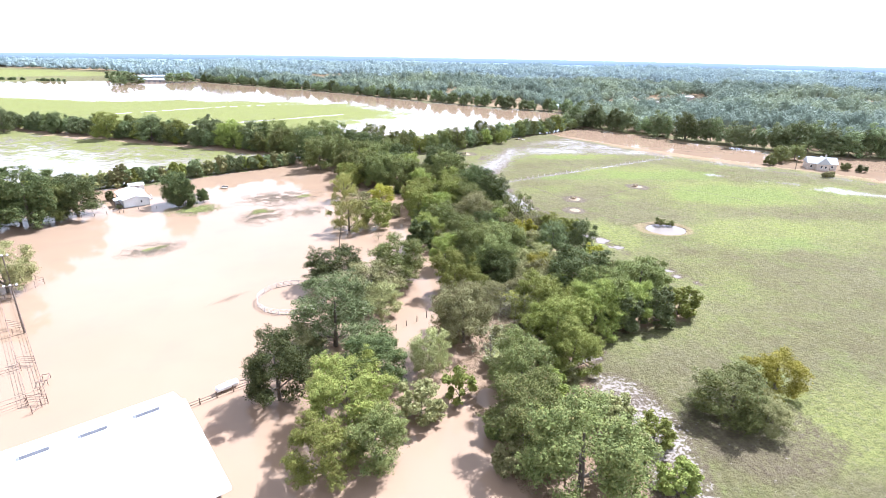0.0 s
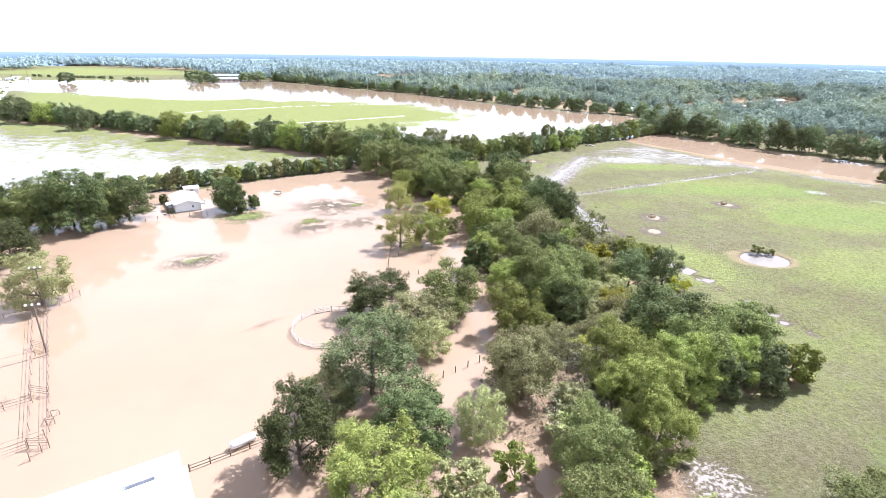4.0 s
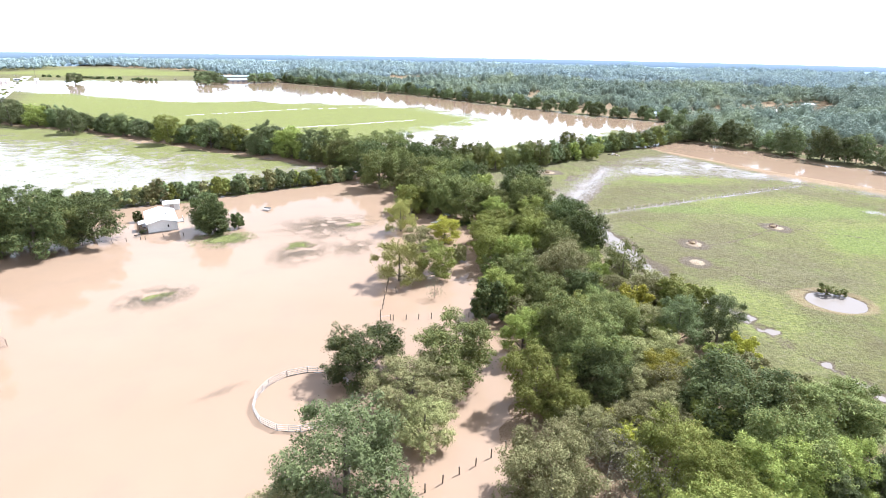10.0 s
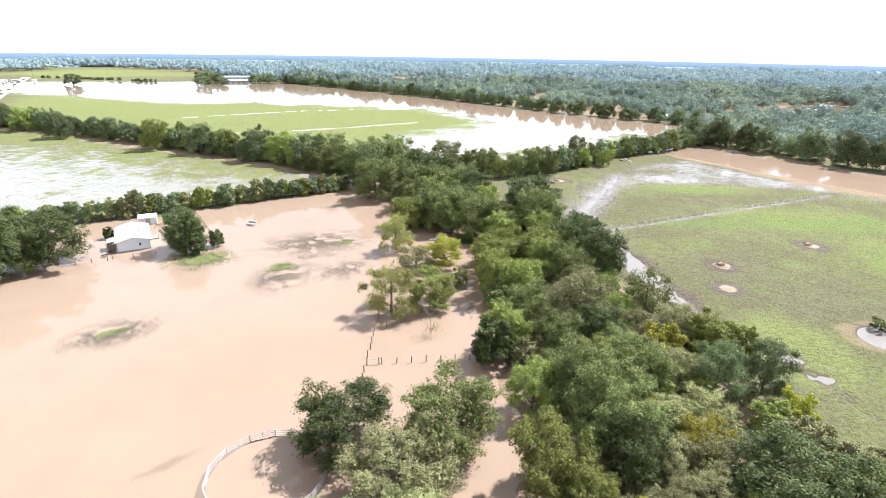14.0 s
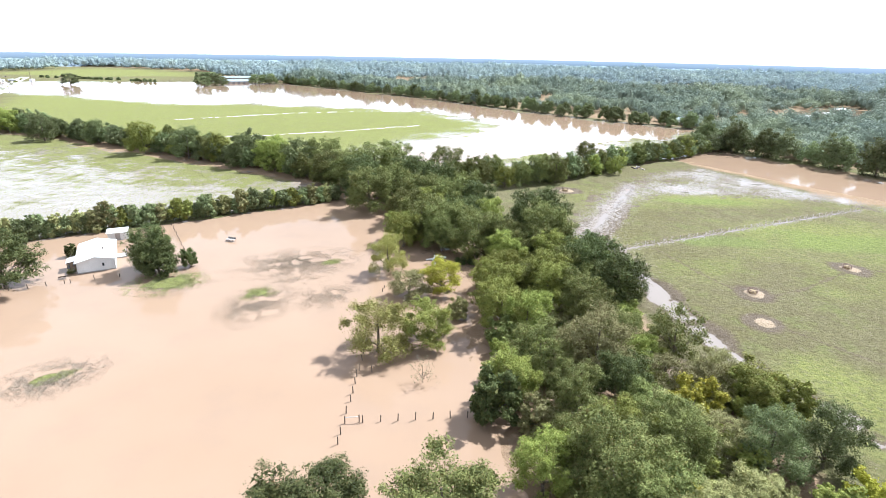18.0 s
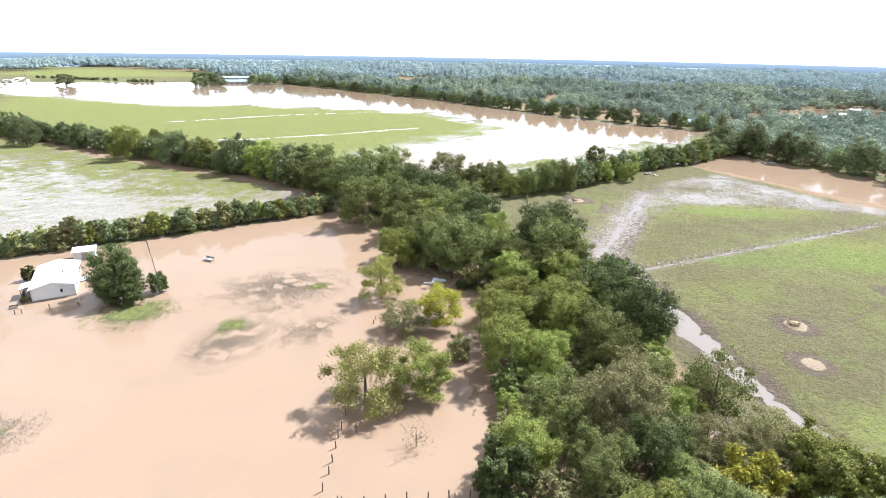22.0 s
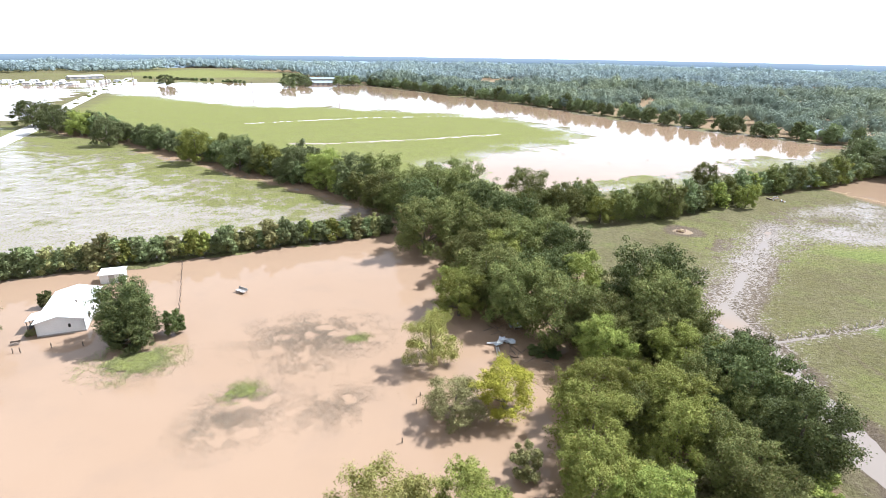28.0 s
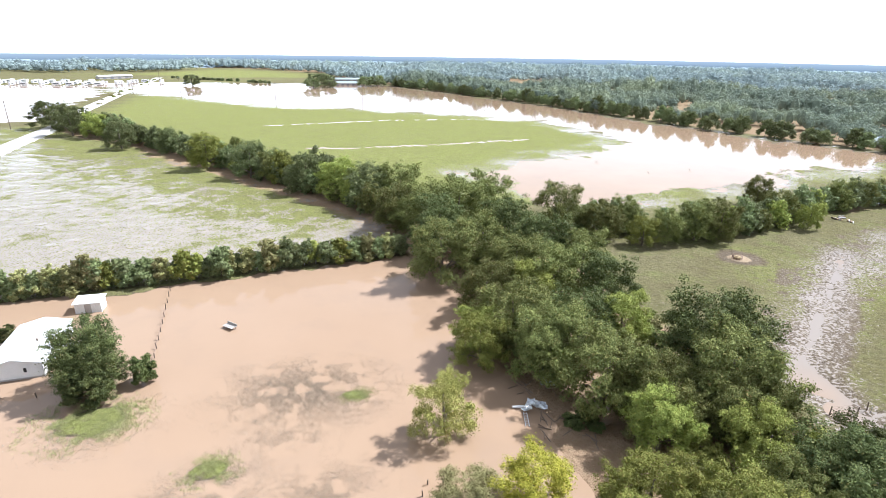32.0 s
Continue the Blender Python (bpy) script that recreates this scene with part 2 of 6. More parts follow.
def water_material():
    m, n, l, p = material("flood_water")
    wide = ramp(n, l, noise_node(n, l, 0.02, 4, 0.6), 0.3, 0.7)
    streak = noise_node(n, l, 0.12, 5, 0.6)
    c = mix(n, l, wide, (0.286, 0.194, 0.126), (0.320, 0.222, 0.150))
    c = mix(n, l, ramp(n, l, streak, 0.5, 0.75, 0, 0.35), c, (0.245, 0.176, 0.128))
    a = n.new("ShaderNodeAttribute")
    a.attribute_name = "clear"
    c = mix(n, l, a.outputs["Fac"], c, (0.245, 0.208, 0.178))
    l.new(c, p.inputs["Base Color"])
    p.inputs["Roughness"].default_value = 0.06
    p.inputs["IOR"].default_value = 1.33
    bump(n, l, noise_node(n, l, 0.9, 3, 0.5), p, 0.05, 0.05)
    return m


GROUND, WATER = ground_material(), water_material()

# ---- mesh helpers ----
def part(name, bm, mat, parent=None, label=""):
    me = bpy.data.meshes.new(name)
    bm.to_mesh(me)
    bm.free()
    me.materials.append(mat)
    ob = new(name, me)
    ob.parent = parent
    return tagged(ob, label)


def raw(name, verts, faces, mat, smooth=False):
    """One mesh object from numpy arrays of vertices and equal-sided faces."""
    me = bpy.data.meshes.new(name)
    k = faces.shape[1]
    me.vertices.add(len(verts))
    me.vertices.foreach_set("co", np.ascontiguousarray(verts, np.float32).ravel())
    me.loops.add(faces.size)
    me.loops.foreach_set("vertex_index", np.ascontiguousarray(faces, np.int32).ravel())
    me.polygons.add(len(faces))
    me.polygons.foreach_set("loop_start", np.arange(0, faces.size, k, dtype=np.int32))
    me.polygons.foreach_set("use_smooth", np.full(len(faces), smooth))
    me.update(calc_edges=True)
    me.materials.append(mat)
    return new(name, me)


def box(bm, x0, x1, y0, y1, z0, z1, bevel=0.0):
    r = bmesh.ops.create_cube(bm, size=1.0, matrix=Matrix.LocRotScale(((x0 + x1) / 2, (y0 + y1) / 2, (z0 + z1) / 2), None, (x1 - x0, y1 - y0, z1 - z0)))
    if bevel:
        edges = list({e for v in r["verts"] for e in v.link_edges})
        bmesh.ops.bevel(bm, geom=edges, offset=bevel, segments=1, affect="EDGES")
    return bm


def rod(bm, a, b, r, r2=None, n=8):
    """A bar, tapered if r2 is given, from a to b."""
    a, b = Vector(a), Vector(b)
    turn = (b - a).to_track_quat("Z", "Y").to_matrix().to_4x4()
    bmesh.ops.create_cone(bm, cap_ends=True, segments=n, radius1=r, radius2=r if r2 is None else r2, depth=(b - a).length,
                          matrix=Matrix.Translation((a + b) / 2) @ turn)
    return bm


def ring(bm, radius, z, tube, n=28, k=6):
    """A hoop bent from one bar, flat at height z."""
    rows = []
    for i in range(n):
        a = 2 * math.pi * i / n
        rows.append([bm.verts.new(((radius + tube * math.cos(2 * math.pi * j / k)) * math.cos(a), (radius + tube * math.cos(2 * math.pi * j / k)) * math.sin(a), z + tube * math.sin(2 * math.pi * j / k)))
                     for j in range(k)])
    for i in range(n):
        for j in range(k):
            bm.faces.new((rows[i][j], rows[(i + 1) % n][j], rows[(i + 1) % n][(j + 1) % k], rows[i][(j + 1) % k]))
    return bm


def empty(name, m, label, category, group=""):
    ob = new(name)
    ob.matrix_basis = m
    return tagged(ob, label, category, group)


# ---- ground and water ----
def lattice(x, y, s, seed):
    t = np.random.RandomState(seed).rand(257, 257)
    u, v = x / s, y / s
    i, j = np.floor(u).astype(int), np.floor(v).astype(int)
    f, g = u - i, v - j
    f, g = f * f * (3 - 2 * f), g * g * (3 - 2 * g)
    i, j = i % 256, j % 256
    return (t[i, j] * (1 - f) + t[i + 1, j] * f) * (1 - g) + (t[i, j + 1] * (1 - f) + t[i + 1, j + 1] * f) * g - 0.5


def fractal(x, y, s, seed, octaves=4):
    return sum(lattice(x, y, s / 2 ** k, seed + k) * 0.6 ** k for k in range(octaves))


def inside(x, y, poly):
    """Signed distance to a polygon's outline, positive inside."""
    d, odd = np.full(x.shape, 1e9), np.zeros(x.shape, bool)
    for (ax, ay), (bx, by) in zip(poly, poly[1:] + poly[:1]):
        ex, ey = bx - ax, by - ay
        h = np.clip(((x - ax) * ex + (y - ay) * ey) / (ex * ex + ey * ey), 0, 1)
        d = np.minimum(d, np.hypot(x - ax - h * ex, y - ay - h * ey))
        if ay != by:
            odd ^= ((ay > y) != (by > y)) & (x < (bx - ax) * (y - ay) / (by - ay) + ax)
    return np.where(odd, d, -d)


def along(x, y, line):
    """Distance to a line of points."""
    d = np.full(x.shape, 1e9)
    for (ax, ay), (bx, by) in zip(line, line[1:]):
        ex, ey = bx - ax, by - ay
        h = np.clip(((x - ax) * ex + (y - ay) * ey) / (ex * ex + ey * ey), 0, 1)
        d = np.minimum(d, np.hypot(x - ax - h * ex, y - ay - h * ey))
    return d


def step(v, lo, hi):
    v = np.clip((v - lo) / (hi - lo), 0, 1)
    return v * v * (3 - 2 * v)


PASTURE = [(-300, -150), (-300, 20), (-180, 107), (-100, 167), (-41, 211), (-26, 200), (-15, 180), (-5, 165), (0, 150), (2, 128), (5, 110), (7, 95),
           (6, 82), (9, 66), (10, 52), (12, 38), (14, 20), (20, -150)]
BELT_FLOOR = [(14, 0), (30, 20), (31, 40), (27, 60), (34, 70), (50, 74), (52, 82), (42, 95), (41, 110), (34, 125), (31, 150), (29, 165), (15, 190), (-4, 218),
              (-40, 236), (-50, 226), (-38, 204), (-10, 150), (-2, 95), (0, 52)]
FAR_FLOOD = [(-545, 600), (-420, 528), (-330, 497), (-252, 480), (-140, 479), (-45, 462), (14, 402), (-5, 352), (-46, 296), (-20, 264), (3, 272), (40, 300),
             (100, 365), (133, 394), (78, 430), (6, 500), (-72, 582), (-160, 655), (-268, 735), (-320, 735), (-420, 690), (-540, 655)]
EAST_FLOOD = [(70, 284), (80, 290), (90, 284), (99, 268), (107, 248), (116, 230), (132, 215), (152, 201), (163, 190), (180, 172), (260, 140), (330, 150), (300, 215), (225, 215), (178, 241),
              (152, 273), (131, 299), (106, 342), (96, 320), (75, 300)]
EAST_MARSH = [(26, 198), (34, 196), (46, 214), (60, 230), (92, 232), (112, 228), (150, 192), (175, 168), (172, 182), (130, 226), (110, 250), (90, 280), (64, 262), (48, 240), (36, 226)]
# flooded clearing between the woods
WOOD_FLOOD = [(150, 452), (202, 440), (252, 452), (300, 500), (330, 560), (290, 560), (240, 512), (196, 486)]
DITCH = [(54, 243), (44, 220), (34, 198), (28.5, 186), (32, 173), (35.5, 156), (38, 142), (41, 130), (48, 119), (53, 104), (58, 96), (60, 90)]
LANE = [(34, 176.5), (75, 199), (116, 221)]
SOUTH_PUDDLE = [(26, 62), (30.5, 60), (33.5, 56), (33.5, 49), (32.5, 42), (31, 34), (26, 34), (25, 45), (25.5, 54)]
SWALE_1 = [(-130, 322), (-112, 327), (-75, 352), (-39, 381)]
SWALE_2 = [(-187, 378), (-130, 429), (-62, 463)]
WEST_FLOOD = [(-620, 300), (-400, 280), (-305, 350), (-350, 395), (-420, 480), (-535, 590), (-700, 520)]
ROAD = [(-150, 140), (-246, 275), (-290, 338), (-332, 385), (-515, 630), (-590, 735)]
FEED = [(54.8, 154.5, 2.5), (50.9, 142.1, 2.3), (81.9, 170.1, 2.7), (29.7, 231.2, 3.4)]
# grassy humps that stand out of the water: x, y, half-length, half-width, turn, height
HUMPS = [(-58.4, 147.0, 5.5, 4.4, 30, 0.13), (-39.3, 144.6, 3.2, 2.4, 35, 0.055), (-30.0, 161.5, 3.2, 1.8, 20, 0.045), (-56.5, 115.0, 3.6, 2.6, 40, 0.03),
         ]


def ground_at(x, y):
    """Height and covers of the ground. The water stands at 0."""
    n1, n2, n3, n4 = fractal(x, y, 14, 10), fractal(x, y, 3.2, 30), fractal(x, y, 60, 50), fractal(x, y, 1.7, 40, 2)
    h = 0.32 + 0.10 * n3 + 0.05 * n1
    soil, lush, sand = np.zeros(x.shape), 0.4 * step(fractal(x, y, 45, 70), -0.1, 0.4), np.zeros(x.shape)
    def basin(sd, width, depth=0.55, rough=1.5):
        s = sd + rough * (n1 * 3 + n2)
        return 0.25 - (0.25 + depth) * np.clip(s / width + 0.3, 0, 1)
    belt = inside(x, y, BELT_FLOOR)
    soil = np.maximum(soil, step(belt, -1, 3) * 0.75)
    h = np.where(belt > 0, 0.10 + 0.22 * n1 + 0.05 * n2, h)
    h = np.minimum(h, basin(inside(x, y, PASTURE), 4.0))
    # soaked meadow north of the hedge
    d = -((x + 41) * 0.599 - (y - 210) * 0.801)
    meadow = inside(x, y, [(-41, 211), (-100, 167), (-180, 107), (-300, 20), (-420, 120), (-300, 335), (-204, 306), (-130, 275), (-94, 256), (-50, 231)])
    soak = np.clip(0.0030 * (d - 12 + 0.85 * np.minimum(x + 80, 0)), -0.19, 0.2) + 0.14 * n2 + 0.26 * n4 + 0.12 * n1
    h = np.where(meadow > 0, np.maximum(np.minimum(h, soak + 0.05), 0.03), h)
    lush = np.maximum(lush, step(meadow, 0, 8) * 0.7)
    h = np.minimum(h, basin(inside(x, y, FAR_FLOOD) + 8 * n4, 22.0, 0.5, 5.0) + 0.12 * n4)
    # the eastern flood is brown water with a soaked edge
    drained = inside(x, y, EAST_FLOOD)
    h = np.minimum(h, basin(drained - 3 + 6 * n4, 16.0, 0.45, 3.0) + 0.16 * n4)
    h = np.minimum(h, basin(inside(x, y, WOOD_FLOOD), 8.0, 0.5, 2.0))
    h = np.minimum(h, basin(inside(x, y, WEST_FLOOD), 14.0, 0.4, 5.0))
    marsh = inside(x, y, EAST_MARSH)
    h = np.where(marsh > -6, np.maximum(np.minimum(h, 0.10 + 0.14 * n2 + 0.10 * n1 + 0.2 * n4 + 0.03 * np.maximum(-marsh, 0)), 0.02), h)
    ditch = along(x, y, DITCH)
    wide = 0.35 + 1.6 * step(192 - y, 0, 10) * (0.25 + 0.75 * step(y, 128, 145))
    h = np.minimum(h, -0.01 + 0.13 * np.maximum(ditch - wide, -0.5) + 0.05 * n1 + 0.14 * n2 + 0.14 * n4 + 0.10 * step(121 - y, 0, 8))
    for px, py, pr in ((49.6, 117.2, 1.7), (51.5, 112.0, 0.8), (57.0, 94.0, 1.1), (54.6, 102.2, 0.6)):
        h = np.minimum(h, 0.09 * (np.hypot(x - px, y - py) - pr) + 0.10 * n2 + 0.05 * n4)
    lane = along(x, y, LANE)
    h = np.minimum(h, 0.01 + 0.25 * np.maximum(lane - 0.25, -0.2) + 0.12 * n2)
    puddle = inside(x, y, SOUTH_PUDDLE) + 2.5 * n1
    h = np.where(puddle > -2, np.maximum(np.minimum(h, 0.16 - 0.05 * puddle + 0.1 * n2), 0.012), h)
    for line, w in ((SWALE_1, 1.1), (SWALE_2, 1.0)):
        s = along(x, y, line)
        h = np.minimum(h, 0.0 + 0.05 * np.maximum(s - w, -1.0) + 0.10 * n2 + 0.16 * n4)
    north = step(inside(x, y, [(-300, 350), (-130, 290), (-40, 240), (60, 320), (10, 400), (-45, 470), (-252, 485), (-420, 530)]), 0, 10)
    lush = np.maximum(lush, north)
    far_green = step(inside(x, y, [(-720, 800), (-560, 750), (-390, 850), (-480, 960), (-700, 1050)]), 0, 20)
    lush = np.maximum(lush, far_green)
    # the stock pond
    pond = np.hypot((x - 69.8) / 5.0, (y - 124.6) / 4.4) + 0.1 * n2
    h = np.where(pond < 1.7, np.minimum(h, 0.32 - 0.75 * step(1.35 - pond, 0, 0.7)), h)
    soil = np.maximum(soil, 0.50 * step(1.75 - pond + 0.5 * n1 + 0.3 * n2, 0, 0.5))
    feed = np.zeros(x.shape)
    for fx, fy, fr in FEED:
        f = np.hypot(x - fx, y - fy) / fr + 0.25 * n2
        h = h + 0.2 * step(1.0 - f, 0, 0.9)
        sand = np.maximum(sand, 0.85 * step(0.95 - f, 0, 0.4))
        feed = np.maximum(feed, 0.8 * step(2.1 - f + 0.5 * n1, 0, 0.9))
    for hx, hy, a, b, turn, top in HUMPS:
        c, s = math.cos(radians(turn)), math.sin(radians(turn))
        u, v = ((x - hx) * c + (y - hy) * s) / a, (-(x - hx) * s + (y - hy) * c) / b
        q = step(1.25 - np.hypot(u, v), 0, 0.8)
        h = np.where(q > 0, np.maximum(h, -0.4 + q * (0.4 + top + 0.16 * n2)), h)
        lush = np.maximum(lush, q)
        soil = soil * (1 - q)
    road = along(x, y, ROAD)
    h = np.where(road < 6, np.maximum(h, 0.30), h)
    # bare soil under the row of trees and along the floods
    row = along(x, y, [(-285, 332), (-204, 303), (-130, 270), (-94, 252), (-46, 228)])
    soil = np.maximum(soil, 0.72 * step(9 - row + 6 * n1, 0, 5))
    shore = step(drained + 4 + 8 * n1, 0, 9) * 0.7
    soil = np.maximum(soil, shore)
    mud = np.maximum(step(0.085 - h, 0, 0.10), (0.55 + 0.2 * step(y, 120, 135)) * step(2.6 + 2.6 * step(y, 124, 142) - ditch + 5 * n1, 0, 3)) * (1 - 0.75 * step(meadow, -2, 4)) * (1 - north)
    mud = mud * (1 - 0.85 * step(belt, 0, 3))
    mud = np.maximum(mud, feed)
    mud = np.maximum(mud, 0.55 * step(1.25 - pond + 0.3 * n1, 0, 0.3))
    mud = np.maximum(mud, 0.55 * step(1.2 - np.hypot((x - 43) / 11, (y - 47) / 7) + 0.8 * n1, 0, 0.6))
    for line in ([(54, 152), (48, 164), (43, 178)], [(56, 153), (66, 158), (81, 169)], [(86, 170), (100, 164), (112, 150)], [(54, 140), (62, 131), (69, 129)]):
        mud = np.maximum(mud, 0.56 * step(0.9 - along(x, y, line) + 0.5 * n2, 0, 0.7))
    for lx, ly, a, b in ((75, 226, 24, 9), (92, 194, 26, 13), (118, 160, 40, 20), (100, 120, 34, 16), (58, 48, 14, 10), (52, 120, 8, 14), (10, 292, 40, 26), (60, 345, 40, 34), (95, 372, 30, 22)):
        lush = np.maximum(lush, 0.85 * step(1.3 - np.hypot((x - lx) / a, (y - ly) / b) + 0.5 * n1, 0, 0.8))
    vivid = np.zeros(x.shape)
    for lx, ly, a, b in ((72, 224, 17, 5), (98, 190, 26, 9), (120, 158, 30, 12), (96, 112, 14, 7), (52, 58, 5, 4), (60, 186, 12, 5)):
        vivid = np.maximum(vivid, step(1.3 - np.hypot((x - lx) / a, (y - ly) / b) + 0.9 * n1, 0, 0.8))
    soak = np.maximum(1.05 * step(11 - ditch, 0, 11) * step(y, 150, 178), (1.0 + 0.9 * n1) * step(marsh + 7, 0, 14))
    soak = np.maximum(soak, 0.8 * step(4 - lane, 0, 4)) * step(x, 20, 26)
    soak = np.maximum(soak, (1.0 + 0.5 * n2) * step(puddle, -0.8, 1.6))
    mud = np.maximum(mud, 0.6 * step(puddle, -1.4, 0.2))
    soak = np.maximum(soak, step(meadow, 0, 5) * np.clip(1.75 * (1 - step(d + 0.85 * np.minimum(x + 75, 0), -12, 68)) + 0.9 * n1 + 1.4 * n2, 0, 1.25))
    mud = np.maximum(mud, 0.45 * soak * step(x, 20, 26)) * (1 - step(drained, -2, 3))
    for line in ([(120, 188), (126, 184.5), (131, 181)], [(131, 178), (137, 176), (142, 172)], [(144, 165), (150, 160), (158, 158)], [(150, 165), (160, 156), (172, 150)]):
        soak = np.maximum(soak, 1.15 * step(4.2 - along(x, y, line) + 4 * n1, 0, 4.5))
    edge = inside(x, y, FAR_FLOOD)
    soak = np.maximum(soak, (1.05 + 1.2 * n1) * step(edge + 26 + 14 * n3, 0, 24) * step(y, 255, 275))
    woods = step(inside(x, y, WOODS), -4, 6)
    soak = soak * (1 - woods)
    return h, np.maximum(soil, 0.6 * woods), mud, sand, lush * (1 - woods), soak, vivid


WOODS = [(-268, 748), (-160, 668), (-72, 594), (8, 510), (82, 438), (140, 396), (112, 346), (137, 304), (157, 280), (182, 248), (230, 222), (330, 196), (700, 60), (4900, 60),
         (4900, 4900), (-4900, 4900), (-4900, 900), (-1500, 1010), (-950, 1060), (-720, 1090), (-470, 970), (-400, 870)]


def graded(lo, hi, fine, out, grow=1.09):
    mid = list(np.arange(lo, hi, fine))
    s, up = fine, [hi]
    while up[-1] < out:
        s *= grow
        up.append(up[-1] + s)
    s, down = fine, [lo]
    while down[-1] > -out:
        s *= grow
        down.append(down[-1] - s)
    return np.array(down[:0:-1] + mid + up)


def fall(x, y):
    """The land sinks away beyond the hazy distance."""
    return 0.024 * np.maximum(np.hypot(x, y - 60) - 1650, 0)


gx, gy = graded(-190, 132, 0.72, 5200), graded(30, 392, 0.72, 5200)
X, Y = np.meshgrid(gx, gy)
H, SOIL, MUD, SAND, LUSH, SOAK, VIVID = ground_at(X.ravel(), Y.ravel())
ids = np.arange(X.size).reshape(X.shape)
quads = np.stack([ids[:-1, :-1], ids[:-1, 1:], ids[1:, 1:], ids[1:, :-1]], -1).reshape(-1, 4)
ground = tagged(raw("ground", np.stack([X.ravel(), Y.ravel(), H - fall(X.ravel(), Y.ravel())], 1), quads, GROUND, True), "flat pasture of short grass, mud and orange soil", "ground", kind="structure")
for key, values in (("soil", SOIL), ("mud", MUD), ("sand", SAND), ("lush", LUSH), ("soak", SOAK), ("vivid", VIVID)):
    ground.data.attributes.new(key, "FLOAT", "POINT").data.foreach_set("value", values.astype(np.float32))

gx, gy = graded(-190, 150, 4.0, 5200, 1.25), graded(20, 330, 4.0, 5200, 1.25)
X, Y = np.meshgrid(gx, gy)
ids = np.arange(X.size).reshape(X.shape)
water = raw("water", np.stack([X.ravel(), Y.ravel(), -1.02 * fall(X.ravel(), Y.ravel())], 1),
            np.stack([ids[:-1, :-1], ids[:-1, 1:], ids[1:, 1:], ids[1:, :-1]], -1).reshape(-1, 4), WATER)
tagged(water, "still muddy brown flood water", "water", kind="structure")
# rain water lies clear and grey on the meadow, the river's flood is brown
hedge_side = -((X + 41) * 0.599 - (Y - 210) * 0.801)
clear = step(hedge_side, 1, 6) * step(-46 - X, -4, 4) * step(300 - Y, 0, 30)
clear = np.maximum(clear, step(X - 23, 0, 4) * step(235 - Y + 0.25 * X, 0, 20) * step(170 - X, 0, 20) * np.maximum(step(Y, 172, 190), np.maximum(step(X, 28, 32), step(68 - Y, 0, 4))))
clear *= 1 - step(inside(X, Y, EAST_FLOOD), -2, 10)
water.data.attributes.new("clear", "FLOAT", "POINT").data.foreach_set("value", clear.ravel().astype(np.float32))

# ---- trees ----


def leaves(lobes, count, size, rng, ragged=0.18, droop=0.0, sprays=70):
    """Leaf clumps as small pointed blades, gathered in ragged sprays over a set of lobes (x, y, z, rx, ry, rz), with gaps between the sprays and stray leaves over the gaps."""
    lobes = np.array(lobes)
    area = lobes[:, 3] * lobes[:, 5]
    own = rng.choice(len(lobes), sprays, p=area / area.sum())
    out = rng.normal(size=(sprays, 3))
    out[:, 2] = np.where(out[:, 2] < -0.45, -out[:, 2], out[:, 2])
    out /= np.linalg.norm(out, axis=1)[:, None]
    mid = lobes[own, :3] + out * lobes[own, 3:] * (0.80 + ragged * rng.normal(size=(sprays, 1)))
    wide = 0.5 * lobes[:, 3].mean() * rng.uniform(0.25, 0.95, sprays)
    tall = rng.uniform(0.45, 1.0, sprays)
    pick = rng.choice(sprays, count, p=wide ** 1.7 / (wide ** 1.7).sum())
    # each spray is a loose tuft of twigs, thinner at its rim and open underneath
    d = rng.normal(size=(count, 3)) + 0.55 * out[pick] + np.array((0, 0, 0.35))
    d /= np.linalg.norm(d, axis=1)[:, None]
    reach = wide[pick] * (0.35 + 0.85 * rng.rand(count) ** 0.7) * (1 + 0.45 * np.sin(9 * d[:, 0] + pick) * np.sin(8 * d[:, 1] + 2 * pick))
    c = mid[pick] + d * reach[:, None] * np.stack([np.ones(count), np.ones(count), tall[pick]], 1)
    # stray leaves all over the lobes
    loose = rng.rand(count) < 0.10
    q = rng.normal(size=(count, 3))
    q /= np.linalg.norm(q, axis=1)[:, None]
    which = rng.randint(0, len(lobes), count)
    c = np.where(loose[:, None], lobes[which, :3] + q * lobes[which, 3:] * (0.75 + 0.4 * rng.rand(count))[:, None], c)
    c[:, 2] -= droop * rng.rand(count) * np.clip(np.hypot(d[:, 0], d[:, 1]), 0, 1)
    nrm = 0.85 * d + 0.6 * rng.normal(size=(count, 3))
    nrm[:, 2] += 0.45
    nrm /= np.linalg.norm(nrm, axis=1)[:, None]
    t = np.cross(nrm, rng.normal(size=(count, 3)))
    t[:, 2] -= droop * 0.6
    t /= np.linalg.norm(t, axis=1)[:, None]
    b = np.cross(nrm, t)
    s = size * (0.5 + 1.0 * rng.rand(count) ** 1.5)[:, None]
    v = np.stack([c - t * s * 0.60 - b * s * 0.3, c + t * s * 0.60 - b * s * 0.3, c + b * s * 0.62 + nrm * s * 0.12], 1).reshape(-1, 3)
    return v, np.arange(3 * count).reshape(-1, 3)


